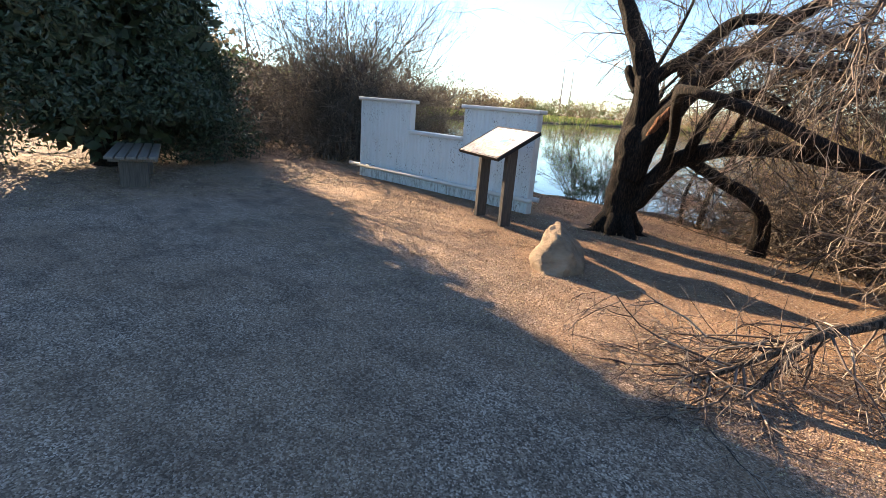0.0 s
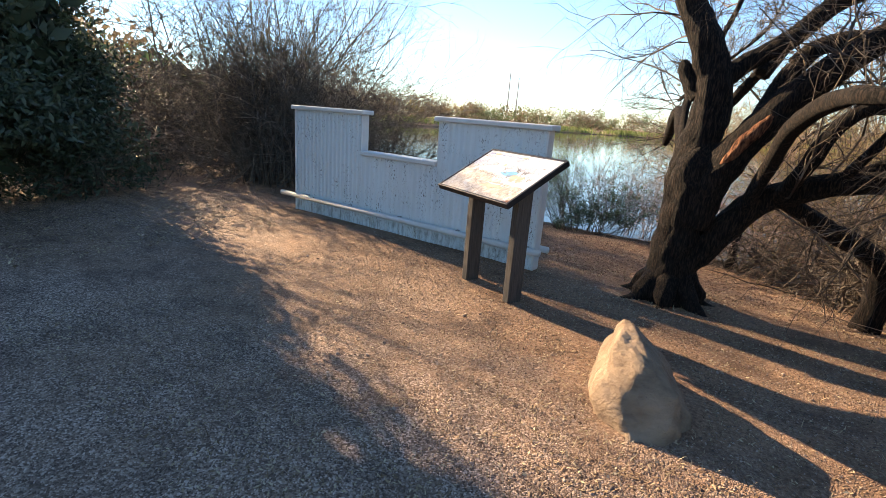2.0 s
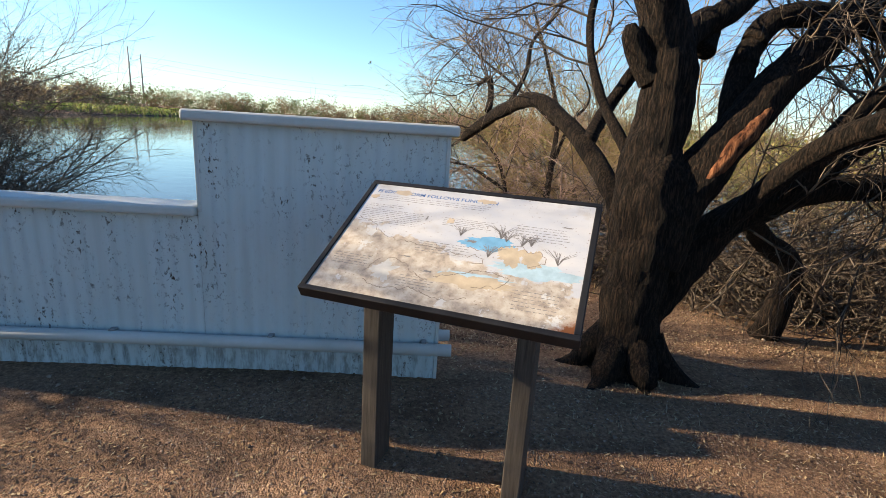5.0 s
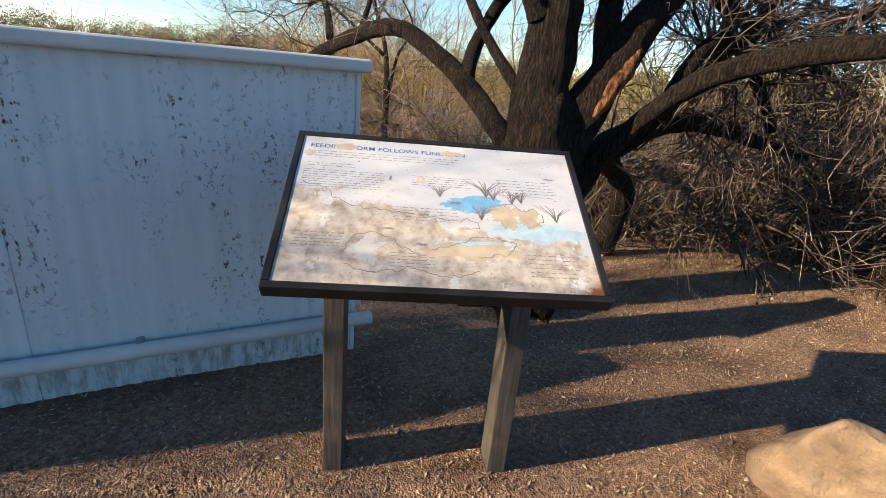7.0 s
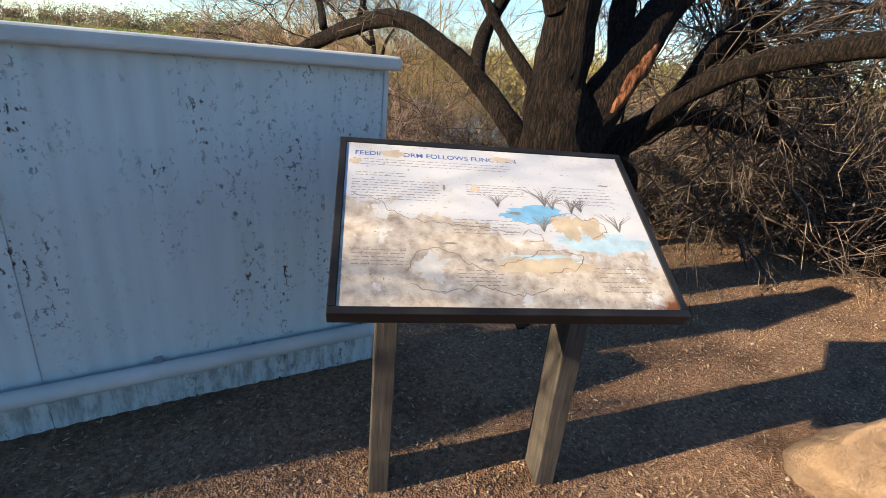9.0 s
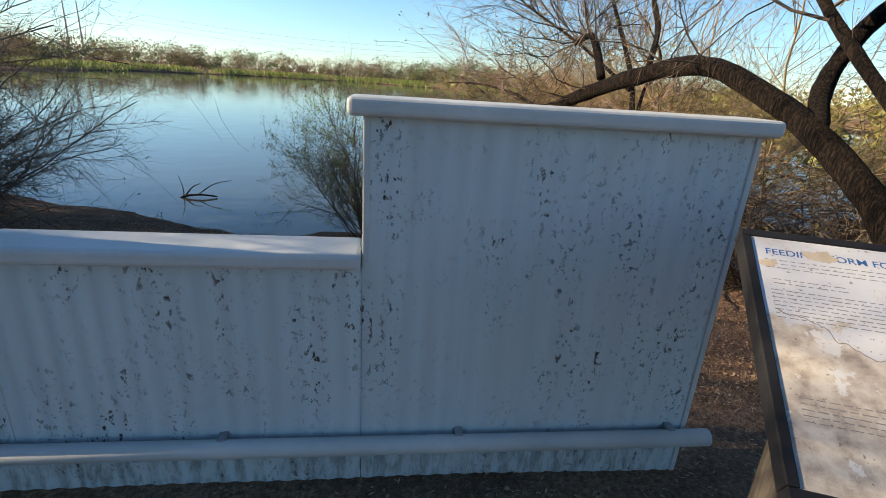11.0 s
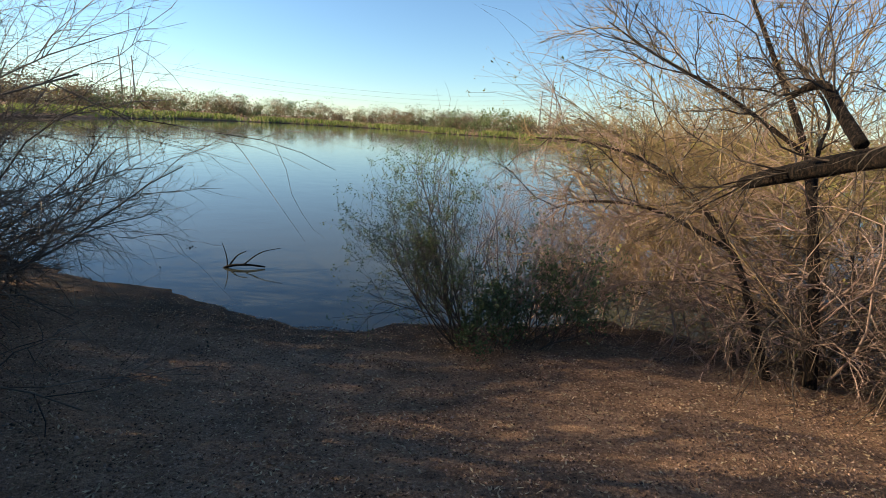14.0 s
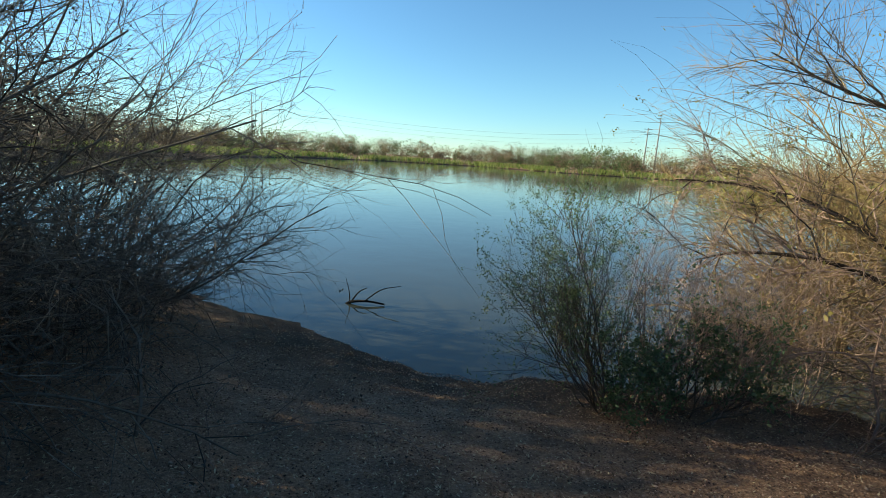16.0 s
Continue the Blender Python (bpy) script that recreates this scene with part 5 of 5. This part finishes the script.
far_bushes("far_woods", "tan bare woods along the far shore", 240, FAR_TAN, 3.0, 8.5, (16, 60), 0.24)
far_bushes("far_green_woods", "olive green bushes along the far shore", 110, FAR_GREEN, 2.5, 7.5, (14, 55), 0.23)
far_bushes("far_golden_bushes", "golden autumn bushes on the far shore", 0, FAR_GOLD, 4.5, 6.5, (14, 24), 0.3, [(-66, 104), (-62, 110), (-69, 96)])
far_bushes("far_round_tree", "round green trees on the far shore", 0, OLIVE, 7.0, 8.0, (9, 11), 0.3, [(15, 127), (17, 126), (12, 128)])
far_bushes("side_woods", "bare brush woods beside the pond", 0, FAR_TAN, 3.0, 5.5, (0, 4), 0.22, [(rng.uniform(-42, -26), rng.uniform(-18, 26)) for _ in range(70)])
far_bushes("side_green_woods", "olive brush beside the pond", 0, FAR_GREEN, 2.5, 4.5, (0, 4), 0.2, [(rng.uniform(-40, -24), rng.uniform(-18, 18)) for _ in range(40)])
# woods right round, so that the ground does not end bare
ring = [(90 * math.cos(a) - 8, 75 * math.sin(a) - 20) for a in np.linspace(math.pi * 0.95, math.pi * 2.15, 70)]
far_bushes("distant_woods", "bare woods round the clearing", 0, FAR_TAN, 4.0, 8.0, (0, 20), 0.4, ring)
far_bushes("right_bank_woods", "yellow-green brush on the side bank", 0, GOLD_LEAF, 2.0, 4.0, (2, 10), 0.2, [(rng.uniform(9, 40), rng.uniform(13, 60)) for _ in range(60)])


def reeds():
    n = 15000
    c = along(FAR_EDGE, n, 0.6)
    away = unit(c - np.array([-5.0, 60.0]))
    c = c - away * (rng.uniform(0, 1, (n, 1)) ** 2 * 6 - 6)
    keep = np.sin(c[:, 0] * 0.45) + np.sin(c[:, 1] * 0.31 + 1) + rng.normal(0, 0.5, n) > -0.9
    c = c[keep]
    n = len(c)
    z = np.maximum(ground_height(c[:, 0], c[:, 1]), WATER_Z - 0.05)
    h = rng.uniform(0.4, 1.0, n)
    a = rng.uniform(0, math.pi, n)
    wx, wy = np.cos(a) * 0.13, np.sin(a) * 0.13
    lx, ly = rng.normal(0, 0.25, n), rng.normal(0, 0.25, n)
    v = np.stack([np.stack([c[:, 0] - wx, c[:, 1] - wy, z], 1), np.stack([c[:, 0] + wx, c[:, 1] + wy, z], 1), np.stack([c[:, 0] + lx + wx * 0.4, c[:, 1] + ly + wy * 0.4, z + h], 1), np.stack([c[:, 0] + lx - wx * 0.4, c[:, 1] + ly - wy * 0.4, z + h], 1)], 1)
    ob = mesh_part("reeds", fast_mesh("reeds", v.reshape(-1, 3), np.arange(n * 4).reshape(n, 4), REED))
    tagged(ob, "bright green reeds fringing the pond", "reeds", kind="stuff")


reeds()


def pylon(x, y, top, arms):
    z = gz(x, y)
    root = thing("utility_pole", Matrix.Translation((x, y, z)), "tall grey steel power pole beyond the woods", "pole", "power poles")
    v, f = tube([(0, 0, -0.5), (0, 0, top * 0.5), (0, 0, top)], [0.42, 0.32, 0.2], 8)
    mesh_part("mast", to_mesh("mast", v, f, STEEL, True), root)
    for k in range(arms):
        part("crossarm", box((4.0, 0.2, 0.2), (0, 0, top - 0.6 - 2.4 * k)), STEEL, root)


for x, y, top, arms in ((-127.5, 234.2, 25.0, 0), (-124.4, 238.0, 22.3, 0), (61.2, 257.2, 21.0, 2), (66.0, 255.9, 26.0, 1)):
    pylon(x, y, top, arms)


def power_lines():
    for dz in (0, 2.2, 4.4):
        p = spline([(-133, 228.6, 22 - dz, 0.03), (-60, 245, 16 - dz, 0.03), (10, 252, 15 - dz, 0.03), (76, 251, 20 - dz, 0.03)], 40)
        v, f = tube(p[:, :3], p[:, 3], 4)
        tagged(mesh_part("power_line", to_mesh("power_line", v, f, STEEL)), "thin power line slung between the far poles", "cable", "power lines")


power_lines()


def far_house():
    x, y = 46.0, 236.0
    root = thing("far_house", Matrix.Translation((x, y, gz(x, y))), "pale low house beyond the far trees", "house")
    part("wall", box((3.6, 5, 5.2), (0, 0, 2.6)), PALE_WALL, root)
    part("roof", box((4.0, 5.4, 0.3), (0, 0, 5.35)), PALE_WALL, root)
    part("wall", box((2.0, 4, 6.0), (2.4, 1, 3.0)), PALE_WALL, root)
    part("window", box((0.9, 0.1, 1.0), (-0.6, -2.53, 4)), FRAME_DARK, root)


far_house()


# ---- bench under the juniper ----
def build_bench():
    root = thing("slatted_bench", pose(-8.12, 2.42, 0, 0, 0, 159), "grey weathered slatted plank bench under the juniper", "bench")
    for k in range(5):
        part("plank", box((1.75, 0.105, 0.038), (0, -0.25 + 0.125 * k, 0.42), 0.006), BENCH_WOOD, root)
    for x in (-0.6, 0.6):
        part("bearer", box((0.07, 0.58, 0.06), (x, 0, 0.37), 0.004), BENCH_WOOD, root)
        part("leg", box((0.14, 0.34, 0.37), (x, 0, 0.16), 0.008), POST_WOOD, root)
    return root


build_bench()


# ---- drowned branch in the pond ----
def build_snag():
    root = thing("drowned_branch", pose(-7.95, 12.7, WATER_Z), "dark dead branch sticking out of the pond", "branch")
    for pts in ([(-0.15, 0, -0.1, 0.02), (0.0, 0, 0.02, 0.022), (0.25, 0.02, 0.05, 0.018), (0.5, 0.05, 0.02, 0.012)], [(0.0, 0, 0.0, 0.014), (0.1, 0.1, 0.15, 0.01), (0.2, 0.2, 0.2, 0.005)],
                [(0.2, 0, 0.04, 0.01), (0.42, 0.15, 0.2, 0.008), (0.7, 0.2, 0.27, 0.004)], [(0.0, 0, 0.0, 0.01), (-0.03, 0.06, 0.16, 0.007), (-0.1, 0.1, 0.36, 0.003)]):
        limb("twig", pts, BARK, root, 6, 0.1)
    return root


build_snag()


# ---- litter, pebbles and dry grass on the ground ----
def scatter_ground(name, label, category, material, n, x0, x1, y0, y1, size, kind, clump=0.0):
    x, y = rng.uniform(x0, x1, n), rng.uniform(y0, y1, n)
    if clump:
        keep = wobble2(x, y, 1.9, 5.0) + 0.6 * wobble2(x, y, 5.2, 1.0) + rng.normal(0, 0.5, n) > clump
        x, y = x[keep], y[keep]
    rock_away = ((x + 2.1) / 0.3) ** 2 + ((y - 4.2) / 0.5) ** 2 > 1
    x, y = x[rock_away], y[rock_away]
    n = len(x)
    z = ground_height(x, y)
    on_land = z > WATER_Z + 0.03
    x, y, z = x[on_land], y[on_land], z[on_land]
    n = len(x)
    c = np.stack([x, y, z], 1)
    s = size * rng.uniform(0.5, 1.5, n)
    if kind == "stone":
        d = unit(rng.normal(0, 1, (n, 6, 3)) * 0.35 + np.array([[1, 0, 0], [-1, 0, 0], [0, 1, 0], [0, -1, 0], [0, 0, 1], [0, 0, -1]]))
        v = c[:, None] + d * s[:, None, None] * np.array([1, 1, 0.7]) * rng.uniform(0.7, 1.2, (n, 6, 1)) + np.array([0, 0, 0.2]) * s[:, None, None]
        t = np.array([[0, 2, 4], [2, 1, 4], [1, 3, 4], [3, 0, 4], [2, 0, 5], [1, 2, 5], [3, 1, 5], [0, 3, 5]])
        me = fast_mesh(name, v.reshape(-1, 3), (np.arange(n)[:, None, None] * 6 + t).reshape(-1, 3), material)
    elif kind == "blade":
        a = rng.uniform(0, 2 * math.pi, n)
        lean = rng.uniform(0.2, 1.2, n)
        tip = c + np.stack([np.cos(a) * lean * s, np.sin(a) * lean * s, s * rng.uniform(0.3, 1.0, n)], 1)
        w = np.stack([-np.sin(a), np.cos(a), np.zeros(n)], 1) * 0.0022
        v = np.stack([c - w, c + w, tip + w * 0.3, tip - w * 0.3], 1)
        me = fast_mesh(name, v.reshape(-1, 3), np.arange(n * 4).reshape(n, 4), material)
    else:
        a = rng.uniform(0, 2 * math.pi, n)
        d = np.stack([np.cos(a), np.sin(a), rng.normal(0, 0.25, n)], 1) * s[:, None]
        w = np.stack([-np.sin(a), np.cos(a), rng.normal(0, 0.3, n)], 1) * s[:, None] * 0.3
        c = c + np.array([0, 0, 0.004])
        v = np.stack([c - d, c + w, c + d, c - w], 1)
        me = fast_mesh(name, v.reshape(-1, 3), np.arange(n * 4).reshape(n, 4), material)
    return tagged(mesh_part(name, me), label, category, kind="stuff")


scatter_ground("pebbles", "grey and tan gravel strewn over the path", "gravel", PEBBLE, 36000, -5.5, 1.2, 0.3, 5.8, 0.0056, "stone")
scatter_ground("coarse_pebbles", "larger loose stones on the soil", "gravel", PEBBLE, 1800, -9.0, 2.5, 0.4, 10.6, 0.012, "stone")
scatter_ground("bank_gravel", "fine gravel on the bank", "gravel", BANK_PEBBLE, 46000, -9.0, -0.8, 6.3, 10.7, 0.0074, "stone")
scatter_ground("leaf_litter", "dry brown leaf litter and twigs", "litter", LITTER, 30000, -5.5, 2.2, 2.2, 6.8, 0.011, "leaf", 0.0)
scatter_ground("bank_litter", "dry leaf litter on the bank", "litter", LITTER, 30000, -10, 1.0, 6.3, 11.2, 0.013, "leaf", 0.0)
scatter_ground("juniper_litter", "pale dry leaf litter under the juniper", "litter", LITTER, 9000, -10.5, -6.6, 0.2, 5.2, 0.02, "leaf", 0.0)
scatter_ground("dry_grass", "short dry straw-coloured grass", "grass", LITTER, 26000, -4.5, 2.4, 2.4, 6.6, 0.028, "blade", 0.25)
